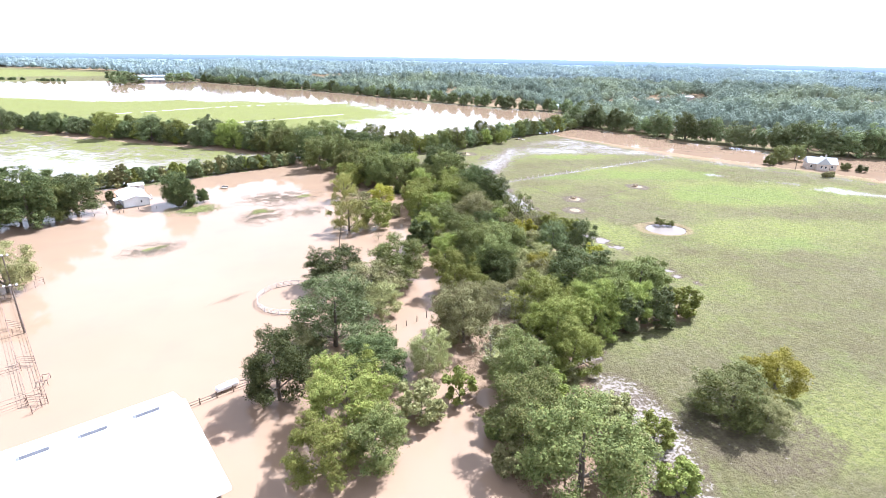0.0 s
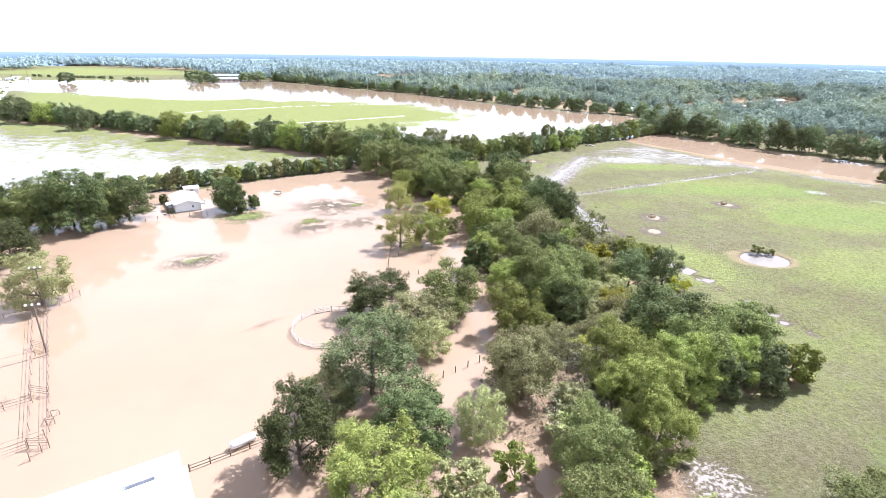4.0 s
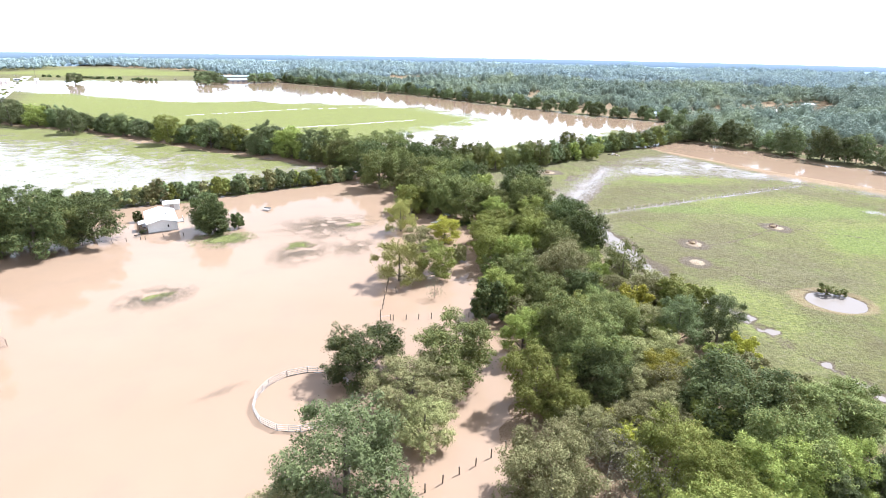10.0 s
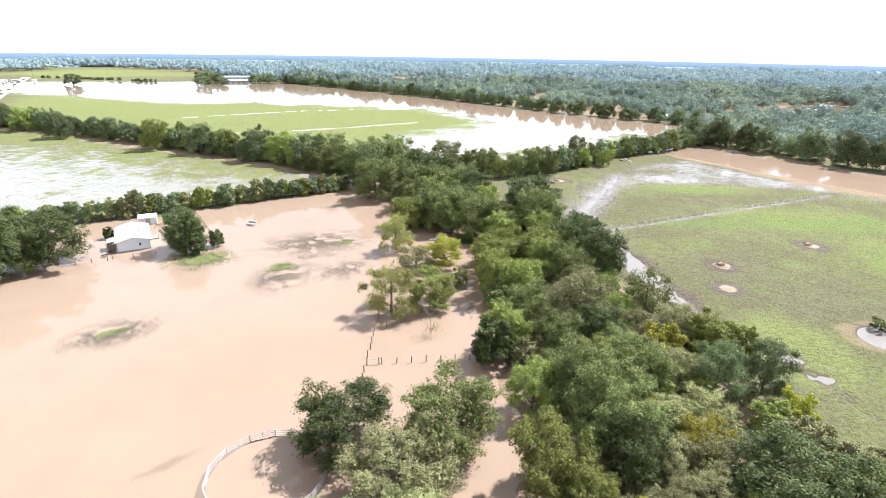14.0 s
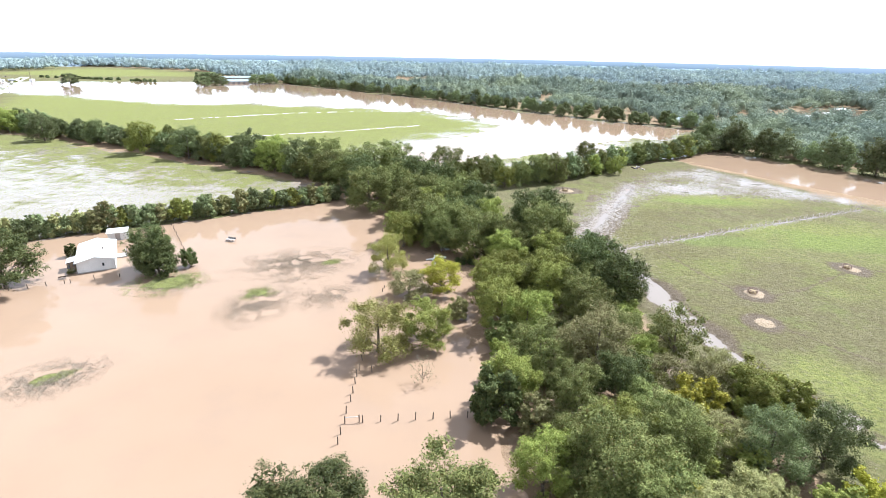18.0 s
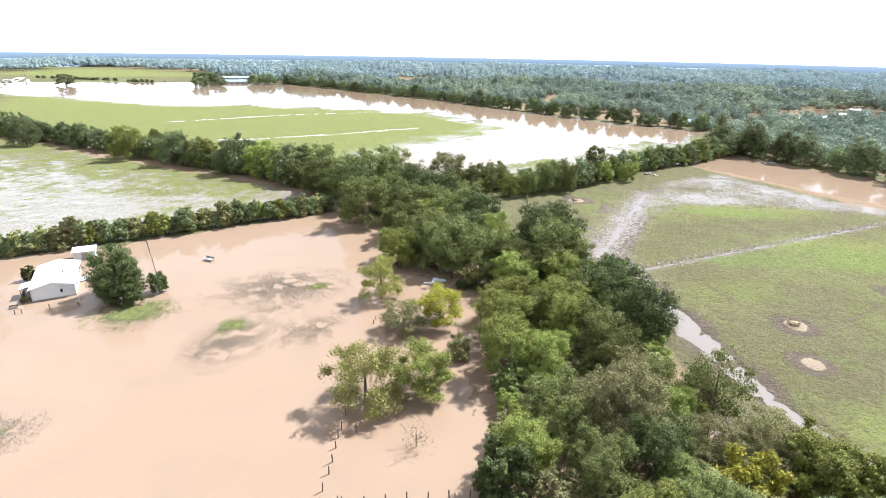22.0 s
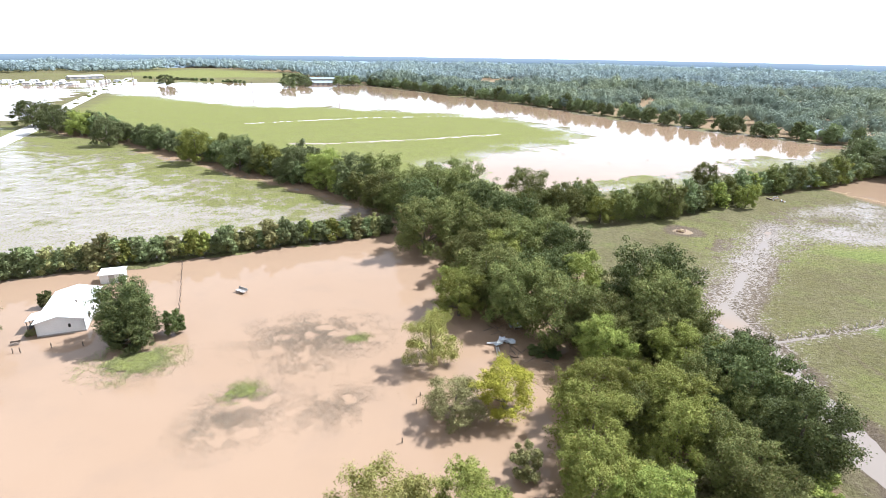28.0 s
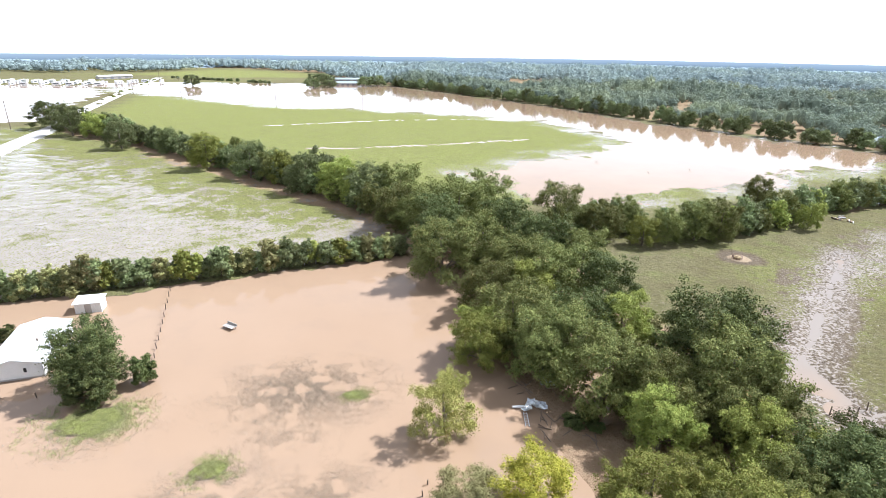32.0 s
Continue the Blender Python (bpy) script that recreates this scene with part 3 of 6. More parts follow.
def inner(lobes, density, size, rng):
    """Shaded leaves and twigs deep inside the lobes, larger and fewer than the outer ones."""
    lobes = np.array(lobes)
    count = int(260 * density * len(lobes))
    pick = rng.randint(0, len(lobes), count)
    d = rng.normal(size=(count, 3))
    d /= np.linalg.norm(d, axis=1)[:, None]
    c = lobes[pick, :3] + d * lobes[pick, 3:] * (0.72 * rng.rand(count) ** 0.5)[:, None]
    t = rng.normal(size=(count, 3))
    t /= np.linalg.norm(t, axis=1)[:, None]
    b = np.cross(t, rng.normal(size=(count, 3)))
    b /= np.linalg.norm(b, axis=1)[:, None]
    s = 2.1 * size * (0.9 + 0.6 * rng.rand(count))[:, None]
    v = np.stack([c - t * s * 0.6, c + b * s * 0.7, c + t * s * 0.6], 1).reshape(-1, 3)
    return v, np.arange(3 * count).reshape(-1, 3)


def crown_mesh(name, lobes, count, size, core, mat, seed, ragged=0.18, droop=0.0, sprays=70):
    rng = np.random.RandomState(seed)
    v, f = leaves(lobes, count, size, rng, ragged, droop, sprays)
    if core:
        cv, cf = inner(lobes, core, size, rng)
        f = np.concatenate([f, cf + len(v)])
        v = np.concatenate([v, cv])
    v[:, 2] = np.maximum(v[:, 2], 0.12)
    return raw(name, v, f, mat)


# kind: leaf count, leaf size, core, trunk share of height, lobes, raggedness, droop
HABIT = {"k": (31000, 0.140, 0.75, 0.06, 17, 0.15, 0.0), "n": (31000, 0.138, 0.70, 0.06, 17, 0.15, 0.0), "g": (31000, 0.136, 0.70, 0.05, 16, 0.16, 0.0), "o": (29000, 0.128, 0.66, 0.05, 16, 0.17, 0.0),
         "y": (25000, 0.140, 0.60, 0.08, 14, 0.18, 0.0), "b": (30000, 0.128, 0.68, 0.05, 16, 0.15, 0.0), "d": (2200, 0.13, 0.0, 0.04, 12, 0.25, 0.0),
         "h": (14000, 0.20, 0.68, 0.05, 16, 0.15, 0.0), "w": (24000, 0.13, 0.6, 0.02, 15, 0.18, 0.9), "s": (8000, 0.17, 0.25, 0.10, 12, 0.24, 0.0), "c": (6800, 0.17, 0.65, 0.02, 8, 0.14, 0.0)}
WORDS = {"k": ("deep green oak tree with a heavy dark crown", "tree"), "n": ("broad dark green oak tree with a dense round crown", "tree"), "g": ("bright green leafy tree with a lumpy crown", "tree"),
         "o": ("dull olive green tree with fine leaves", "tree"), "y": ("yellowing green tree with an open crown", "tree"),
         "b": ("grey-green bushy tree with a low crown", "tree"), "d": ("half-bare dry brown shrub of thin twigs", "shrub"),
         "h": ("dark bluish green tree with a dense round crown", "tree"), "w": ("pale green willow tree standing in flood water", "tree"), "s": ("thin-leaved tree with sky showing through its crown", "tree"),
         "c": ("slim upright yellow-green young tree", "tree")}
LOW = {"k": "low deep green bush", "h": "low dark bluish green bush", "n": "low dark green leafy bush beneath the trees", "g": "low bright green leafy bush beneath the trees", "o": "low olive green bush with fine leaves",
       "y": "low yellowing bush among green trees", "b": "low grey-green rounded bush on grass", "w": "pale green bush standing at a pond",
       "s": "thin open bush with small leaves", "c": "slim upright yellow-green young bush"}
STANDS = {}


def build_tree(kind, turn, small):
    """A tree five metres in radius and eleven high (a small one half of that), its foot at the origin."""
    count, size, core, bare, lobes_n, ragged, droop = HABIT[kind]
    rng = np.random.RandomState(100 * ord(kind) + turn)
    R, T = (2.5, 5.5) if small else (5.0, 11.0)
    if small:
        count = int(count * 0.30)
    base = bare * T
    mid = (T + base) / 2
    lobes = [(0, 0, mid + 0.02 * T, 0.60 * R, 0.60 * R, (T - base) * 0.36)]
    lobes_n += 5
    for i in range(lobes_n - 1):
        a = 2.4 * i + 1.1 * rng.rand()
        lift = ((i + 0.5) / (lobes_n - 1)) ** 1.3
        r = R * (0.22 + 0.24 * rng.rand()) * (1.0 - 0.15 * lift)
        z = base + 0.09 * T + lift * (T - base) * 0.70
        dome = math.sqrt(max(0.05, 1 - ((z - base - 0.34 * T) / (0.66 * T)) ** 2))
        out = (R * dome - 0.62 * r) * (0.70 + 0.42 * rng.rand())
        lobes.append((out * math.cos(a), out * math.sin(a), min(z, T - 0.75 * r), r, r * (0.85 + 0.3 * rng.rand()), r * (0.70 + 0.25 * rng.rand())))
    words, category = WORDS[kind]
    if kind == "d":
        tree = tagged(new("shrub"), words, category, "shrubs of the groves")
    elif small:
        tree = tagged(new("bush"), LOW[kind], "bush", "bushes under the trees")
    else:
        tree = tagged(new("tree"), words, category, "trees of the groves")
    crown = crown_mesh("crown", lobes, count, size, core, LEAF[kind], 7 + turn, ragged, droop, 90 if small else 300)
    crown.parent = tree
    bm = bmesh.new()
    w = 0.050 * R if kind != "d" else 0.02 * R
    rod(bm, (0, 0, -0.6), (0.03 * R, 0, base + 0.12 * T), w * 1.25, w * 0.9)
    rod(bm, (0.03 * R, 0, base + 0.11 * T), (0, 0.05 * R, mid + 0.1 * T), w * 0.92, w * 0.4)
    part("trunk", bm, BARK, tree)
    for i in range(15 if kind == "d" else 6 if kind == "s" else 4):
        x, y, z, r = lobes[1 + 2 * i % (lobes_n - 1)][:4]
        bm = bmesh.new()
        foot, knee = Vector((0.02 * R, 0, base + (0.05 + 0.02 * i) * T)), Vector((x * 0.5, y * 0.5, base + 0.16 * T + 0.25 * (z - base)))
        rod(bm, foot, knee, w * 0.55, w * 0.38, 6)
        rod(bm, knee, (x, y, z), w * 0.38, w * 0.12, 6)
        rod(bm, knee, (x * 1.2 + 0.2 * r, y * 0.7, z + 0.4 * r), w * 0.26, w * 0.08, 5)
        part("limb", bm, BARK, tree)
    return tree


def plant(x, y, radius, height, kind, foot=0.0):
    small = radius < 3.1
    turn = int(abs(x * 7 + y * 3)) % (4 if kind == "n" and not small else 3 if kind in "ngk" else 2 if kind == "o" else 1)
    R, T = (2.5, 5.5) if small else (5.0, 11.0)
    wide = 1.06 if small or x < 1 else 0.98
    m = Matrix.LocRotScale((x, y, foot), Euler((0, 0, (x * 1.7 + y * 2.3) % 6.28)), (wide * radius / R, wide * radius / R, 1.04 * height / T))
    key = (kind, turn, small)
    if key not in STANDS:
        STANDS[key] = build_tree(kind, turn, small)
        STANDS[key].matrix_basis = m
        return STANDS[key]
    ob = STANDS[key]
    own = ob.matrix_basis.to_scale()
    return copy_thing(ob, m @ Matrix.Diagonal((1 / own.x, 1 / own.y, 1 / own.z, 1)))


SOUTH_GROVE = [
    (17.8, 39.3, 6.7, 11.5, 'n'),
    (-9.4, 43.4, 3.5, 7.4, 'g'),
    (44.2, 47.3, 3.2, 5.0, 'o'),
    (13.8, 46.5, 5.1, 9.1, 'n'),
    (-7.5, 52.3, 5.1, 9.7, 'g'),
    (41.2, 50.0, 5.2, 7.0, 'n'),
    (37.5, 51.7, 3.3, 5.3, 'd'),
    (1.6, 52.4, 2.8, 5.6, 'o'),
    (6.9, 55.8, 2.1, 5.3, 'c'),
    (49.4, 53.6, 3.9, 7.0, 'y'),
    (-16.8, 57.2, 4.2, 10.5, 'k'),
    (15.1, 56.0, 4.6, 9.6, 'n'),
    (-4.6, 61.3, 4.7, 7.6, 'k'),
    (3.2, 62.3, 3.1, 7.5, 'o'),
    (-15.5, 67.0, 3.4, 6.1, 'o'),
    (12.5, 64.7, 3.0, 7.0, 'd'),
    (22.9, 66.3, 5.0, 10.6, 'g'),
    (-10.9, 70.5, 6.4, 12.4, 'b'),
    (9.2, 70.3, 4.8, 10.6, 'o'),
    (17.3, 70.4, 4.0, 9.1, 'd'),
]
SOUTH_GROVE_2 = [
    (36.2, 72.8, 2.8, 7.1, 'b'),
    (30.9, 72.0, 4.6, 10.1, 'g'),
    (24.9, 72.2, 4.0, 9.1, 'g'),
]
MIDDLE_GROVE = [
    (42.6, 74.3, 3.0, 7.3, 'b'),
    (9.0, 74.2, 4.2, 9.5, 'o'),
    (22.3, 74.4, 4.6, 10.3, 'g'),
    (38.6, 75.3, 3.6, 8.3, 'g'),
    (33.7, 75.6, 5.1, 11.3, 'n'),
    (16.2, 76.2, 3.1, 7.3, 'd'),
    (48.5, 77.4, 3.0, 5.9, 'g'),
    (-3.9, 80.8, 3.3, 6.6, 'o'),
    (44.0, 84.4, 5.4, 8.6, 'n'),
    (35.3, 83.5, 4.1, 9.2, 'n'),
    (40.3, 83.7, 3.4, 7.9, 'n'),
    (-6.0, 86.0, 5.2, 8.4, 'o'),
    (18.5, 90.5, 4.0, 8.5, 'k'),
    (32.2, 84.6, 6.8, 11.2, 'k'),
    (47.6, 86.9, 3.2, 7.5, 'n'),
    (26.8, 90.2, 3.4, 6.5, 'o'),
    (-13.1, 92.9, 5.3, 8.4, 'k'),
    (9.6, 88.4, 4.4, 9.3, 'g'),
    (-1.1, 93.6, 5.5, 10.6, 'n'),
]
MIDDLE_GROVE_2 = [
    (17.8, 94.5, 4.8, 10.6, 'n'),
    (16.0, 99.2, 5.4, 11.6, 'n'),
    (9.1, 101.4, 3.4, 8.2, 'g'),
    (24.4, 106.4, 3.9, 8.3, 'n'),
    (33.4, 105.9, 3.8, 9.1, 'b'),
]
BELT = [
    (9.8, 110.7, 2.7, 5.7, 'o'),
    (18.2, 106.5, 4.0, 8.3, 'g'),
    (4.2, 112.6, 3.0, 7.4, 'k'),
    (21.8, 111.3, 3.4, 7.8, 'n'),
    (40.7, 107.7, 3.6, 9.1, 'b'),
    (37.3, 117.7, 4.6, 7.3, 'g'),
    (13.6, 113.0, 4.1, 9.2, 'n'),
    (28.5, 114.1, 3.0, 6.9, 'y'),
    (6.2, 116.3, 3.8, 8.5, 'g'),
    (20.2, 116.4, 4.1, 8.6, 'k'),
    (-5.5, 119.5, 1.7, 4.4, 'd'),
    (33.8, 120.7, 3.3, 7.5, 'o'),
    (10.4, 122.1, 4.4, 9.1, 'n'),
    (30.5, 127.8, 4.1, 10.3, 's'),
    (-5.9, 130.1, 4.0, 7.7, 'g'),
    (-13.2, 126.9, 4.9, 9.4, 'w'),
    (9.6, 133.6, 4.0, 9.0, 'g'),
    (20.0, 134.7, 4.0, 9.0, 'n'),
]
BELT_2 = [
    (-3.7, 44.5, 3.5, 7.4, 'n'),
    (23.8, 61.0, 4.0, 8.4, 'g'),
    (41.3, 101.1, 2.2, 5.1, 'y'),
    (36.1, 116.3, 2.9, 6.8, 'g'),
    (40.6, 115.8, 2.7, 6.7, 'g'),
    (18.7, 123.6, 5.6, 11.6, 'o'),
    (5.7, 135.5, 4.5, 10.0, 'g'),
    (-1.5, 138.9, 1.7, 4.3, 'o'),
    (18.7, 140.8, 4.3, 9.6, 'n'),
]
NORTH_GROVE = [
    (-10.9, 146.3, 3.5, 5.8, 'o'),
    (13.9, 143.8, 4.5, 9.9, 'g'),
    (26.6, 146.8, 5.2, 11.0, 'k'),
    (5.1, 143.6, 4.6, 9.6, 'g'),
    (11.2, 147.2, 3.3, 7.6, 'n'),
    (-5.3, 149.1, 3.8, 7.0, 'y'),
    (22.0, 150.3, 3.3, 7.7, 'n'),
    (5.2, 150.6, 4.4, 9.2, 'g'),
    (27.3, 151.9, 3.9, 8.8, 'n'),
    (17.8, 152.3, 4.1, 9.2, 'n'),
    (13.4, 149.6, 4.9, 10.3, 'g'),
    (23.4, 153.8, 5.4, 11.8, 'k'),
    (-16.9, 157.5, 3.6, 9.1, 'w'),
    (25.0, 159.9, 4.5, 9.5, 'k'),
    (17.0, 159.3, 4.6, 10.1, 'g'),
    (21.7, 156.9, 4.9, 10.3, 'k'),
    (7.3, 161.8, 4.2, 9.4, 'g'),
    (17.7, 165.3, 5.0, 10.9, 'n'),
    (8.4, 165.5, 4.4, 9.9, 'n'),
]
NORTH_GROVE_2 = [
    (14.5, 166.3, 4.4, 9.7, 'n'),
    (1.1, 167.6, 5.7, 12.3, 'n'),
    (4.8, 168.8, 4.6, 10.3, 'n'),
    (-7.2, 172.2, 4.6, 10.2, 'n'),
    (-16.0, 172.9, 3.9, 8.8, 'g'),
    (-6.2, 174.5, 5.4, 11.9, 'n'),
    (15.3, 170.6, 6.5, 13.7, 'n'),
    (-16.2, 177.2, 4.3, 7.9, 'g'),
]
BELT_END = [
    (14.5, 178.8, 6.8, 14.5, 'k'),
    (-12.2, 179.0, 5.6, 12.3, 'n'),
    (-2.7, 180.7, 5.0, 11.0, 'k'),
    (17.5, 178.4, 5.7, 11.9, 'k'),
    (3.4, 183.5, 4.6, 10.2, 'g'),
    (-18.3, 189.3, 4.6, 10.3, 'n'),
    (-10.9, 191.5, 4.6, 10.3, 'g'),
    (-7.7, 195.2, 5.8, 12.6, 'n'),
    (0.5, 196.3, 5.2, 11.5, 'k'),
    (-14.8, 200.0, 5.6, 12.2, 'n'),
    (-29.4, 200.2, 6.4, 13.7, 'n'),
    (-23.2, 207.2, 6.0, 13.1, 'n'),
    (-3.1, 208.3, 5.3, 11.5, 'n'),
    (-12.6, 208.8, 6.6, 14.1, 'k'),
    (-34.3, 215.1, 6.6, 14.1, 'k'),
    (-20.2, 217.5, 6.5, 14.0, 'k'),
    (-42.0, 226.3, 6.5, 14.0, 'n'),
    (-33.8, 228.9, 7.2, 15.4, 'n'),
    (-28.4, 238.6, 6.8, 14.7, 'n'),
    (-10.4, 239.0, 5.9, 12.9, 'n'),
]
HOUSE_TREES = [
    (-109.4, 135.4, 5.8, 12.6, 'k'),
    (-101.5, 133.4, 5.7, 12.4, 'n'),
    (-93.4, 133.9, 7.8, 16.6, 'k'),
    (-86.1, 141.7, 6.4, 12.5, 'k'),
    (-89.5, 138.0, 4.8, 10.5, 'n'),
    (-97.5, 136.5, 5.0, 11.5, 'k'),
    (-105.0, 131.0, 4.8, 10.0, 'n'),
    (-113.5, 128.0, 5.5, 12.0, 'k'),
    (-64.6, 153.4, 4.3, 10.6, 'k'),
    (-73.1, 93.1, 4.9, 10.9, 'o'),
    (-91.8, 110.2, 4.8, 10.6, 'k'),
    (-62.6, 151.9, 3.9, 8.8, 'k'),
    (-61.2, 150.0, 2.6, 5.2, 'k'),
    (-58.2, 155.7, 1.6, 4.3, 'k'),
    (-85.7, 158.0, 1.1, 3.2, 'k'),
]
NORTH_ROW = [
    (-55.0, 245.1, 6.6, 14.2, 'n'),
    (-251.0, 311.8, 7.8, 16.6, 'b'),
    (-234.8, 310.7, 6.0, 13.1, 'g'),
    (-200.7, 291.8, 6.2, 13.4, 'b'),
    (-283.0, 327.0, 8.6, 15.5, 'k'),
    (-173.8, 291.2, 5.3, 11.6, 'b'),
    (-139.6, 270.9, 6.8, 14.5, 'g'),
    (-116.4, 263.3, 6.4, 13.7, 'b'),
    (-105.3, 261.5, 5.4, 11.9, 'n'),
    (-88.3, 252.4, 6.3, 13.7, 'b'),
    (-75.0, 249.1, 6.1, 13.2, 'g'),
    (-63.3, 243.8, 6.3, 13.6, 'b'),
    (-48.4, 226.9, 5.9, 12.7, 'n'),
]
EAST_ROW = [
    (-0.1, 234.8, 5.0, 10.9, 'n'),
    (9.5, 233.2, 3.5, 7.9, 'g'),
    (5.6, 244.1, 4.5, 10.0, 'n'),
    (14.9, 237.2, 4.2, 9.4, 'n'),
    (21.9, 241.8, 5.0, 11.0, 'n'),
    (27.5, 243.5, 5.0, 11.0, 'n'),
    (44.2, 281.2, 4.4, 9.8, 'n'),
    (45.5, 263.6, 4.4, 9.8, 'n'),
    (51.9, 260.6, 3.4, 7.8, 'g'),
    (66.4, 285.0, 4.3, 9.7, 'n'),
    (74.2, 289.7, 3.9, 8.7, 'n'),
    (82.8, 296.1, 4.0, 8.9, 'n'),
    (92.2, 304.5, 4.6, 10.3, 'n'),
]
for grove in (SOUTH_GROVE, SOUTH_GROVE_2, MIDDLE_GROVE, MIDDLE_GROVE_2, BELT, BELT_2, NORTH_GROVE, NORTH_GROVE_2, BELT_END, HOUSE_TREES):
    for row in grove:
        plant(*row)


# ---- rows of small trees ----
def build_row_tree(kind, seed, R, T, words, group):
    rng = np.random.RandomState(seed)
    lobes = []
    for i in range(10):
        a, r = 2.4 * i, R * (0.36 + 0.20 * rng.rand())
        out = (0.72 - 0.045 * i) * R * rng.uniform(0.7, 1.15) * (i < 9)
        lobes.append((out * math.cos(a), out * math.sin(a), T * (0.19 + 0.064 * i), r, r, r * 1.05))
    tree = tagged(new("hedge_tree" if R < 4.5 else "woodland_tree"), words, "tree", group)
    crown_mesh("crown", lobes, 4400 if R < 4.5 else 7000, 0.092 * R ** 0.5 + 0.088, 0.5, LEAF[kind], seed, 0.14, 0.0, 40).parent = tree
    bm = bmesh.new()
    rod(bm, (0, 0, -0.6), (0.05 * R, 0.03 * R, 0.5 * T), 0.028 * R, 0.018 * R, 6)
    rod(bm, (0.03, 0, 0.2 * T), (0.35 * R, -0.2 * R, 0.55 * T), 0.02 * R, 0.01 * R, 5)
    part("trunk", bm, BARK, tree)
    return tree


def row_of(line, gap, R, T, kinds, words, group, spread=1.0, seed=1, missing=0.05):
    """Trees along a line of points, each a copy of the first of its kind."""
    rng = random.Random(seed)
    first = {}
    for (ax, ay), (bx, by) in zip(line, line[1:]):
        n = max(1, round(math.hypot(bx - ax, by - ay) / gap))
        for i in range(n):
            if rng.random() < missing:
                continue
            k = rng.choice(kinds)
            s = rng.uniform(0.8, 1.2)
            f = (i + rng.uniform(0.2, 0.8)) / n
            m = Matrix.LocRotScale((ax + (bx - ax) * f + rng.uniform(-spread, spread), ay + (by - ay) * f + rng.uniform(-spread, spread), 0),
                                   Euler((0, 0, rng.uniform(0, 6.28))), (s, s * rng.uniform(0.9, 1.1), s * rng.uniform(0.85, 1.15)))
            if k in first:
                ob = first[k]
                own = ob.matrix_basis.to_scale()
                copy_thing(ob, m @ Matrix.Diagonal((1 / own.x, 1 / own.y, 1 / own.z, 1)))
            else:
                first[k] = build_row_tree(k, seed + ord(k), R, T, words, group)
                first[k].matrix_basis = m


row_of([(-180, 109), (-100, 168.5), (-41, 212)], 1.9, 2.5, 5.4, "hgho", "small leafy tree in a flooded fence row", "hedge of the flooded pasture", 0.5, 3, 0.03)
row_of([(-283, 334), (-204, 306), (-130, 274), (-94, 256), (-46, 231)], 4.6, 4.3, 8.4, "nhgbh", "bushy green tree in the field row", "row of trees between the meadows", 2.2, 5, 0.02)
row_of([(-270, 330), (-130, 277), (-60, 243)], 9.0, 4.6, 9.5, "nhb", "tall dark tree in the field row", "row of trees between the meadows", 1.5, 8, 0.1)
row_of([(-12, 238), (8, 243), (32, 248), (46, 264), (66, 284), (92, 304), (128, 338)], 4.2, 3.6, 7.0, "nhgh", "dense dark green tree at the field's edge", "row of trees beside the pasture", 1.2, 11, 0.02)
for row in EAST_ROW + NORTH_ROW:
    plant(*row)
row_of([(108, 343), (133, 302), (153, 277), (178, 245), (200, 232), (228, 219), (320, 196)], 5.2, 6.0, 12.5, "hhbh", "broad tree at the front of the woods", "front of the woods", 4.0, 15, 0.05)
row_of([(-250, 740), (-155, 662), (-70, 590), (10, 508), (84, 436), (140, 397)], 7.0, 4.8, 9.5, "hhbh", "leafy tree at the far bank of the flood", "front of the woods", 3.0, 19, 0.04)
row_of([(-570, 738), (-470, 722), (-395, 704)], 6.0, 2.4, 3.2, "hhb", "low dark bush along the far field", "hedge of the far field", 2.0, 23, 0.1)

# ---- far woods, one mass of crowns ----
CLEARINGS = [(40, 600, 34, 14), (48, 544, 24, 9), (130, 452, 20, 8), (420, 480, 60, 16), (150, 760, 80, 20), (-100, 900, 90, 24), (600, 800, 120, 30)]


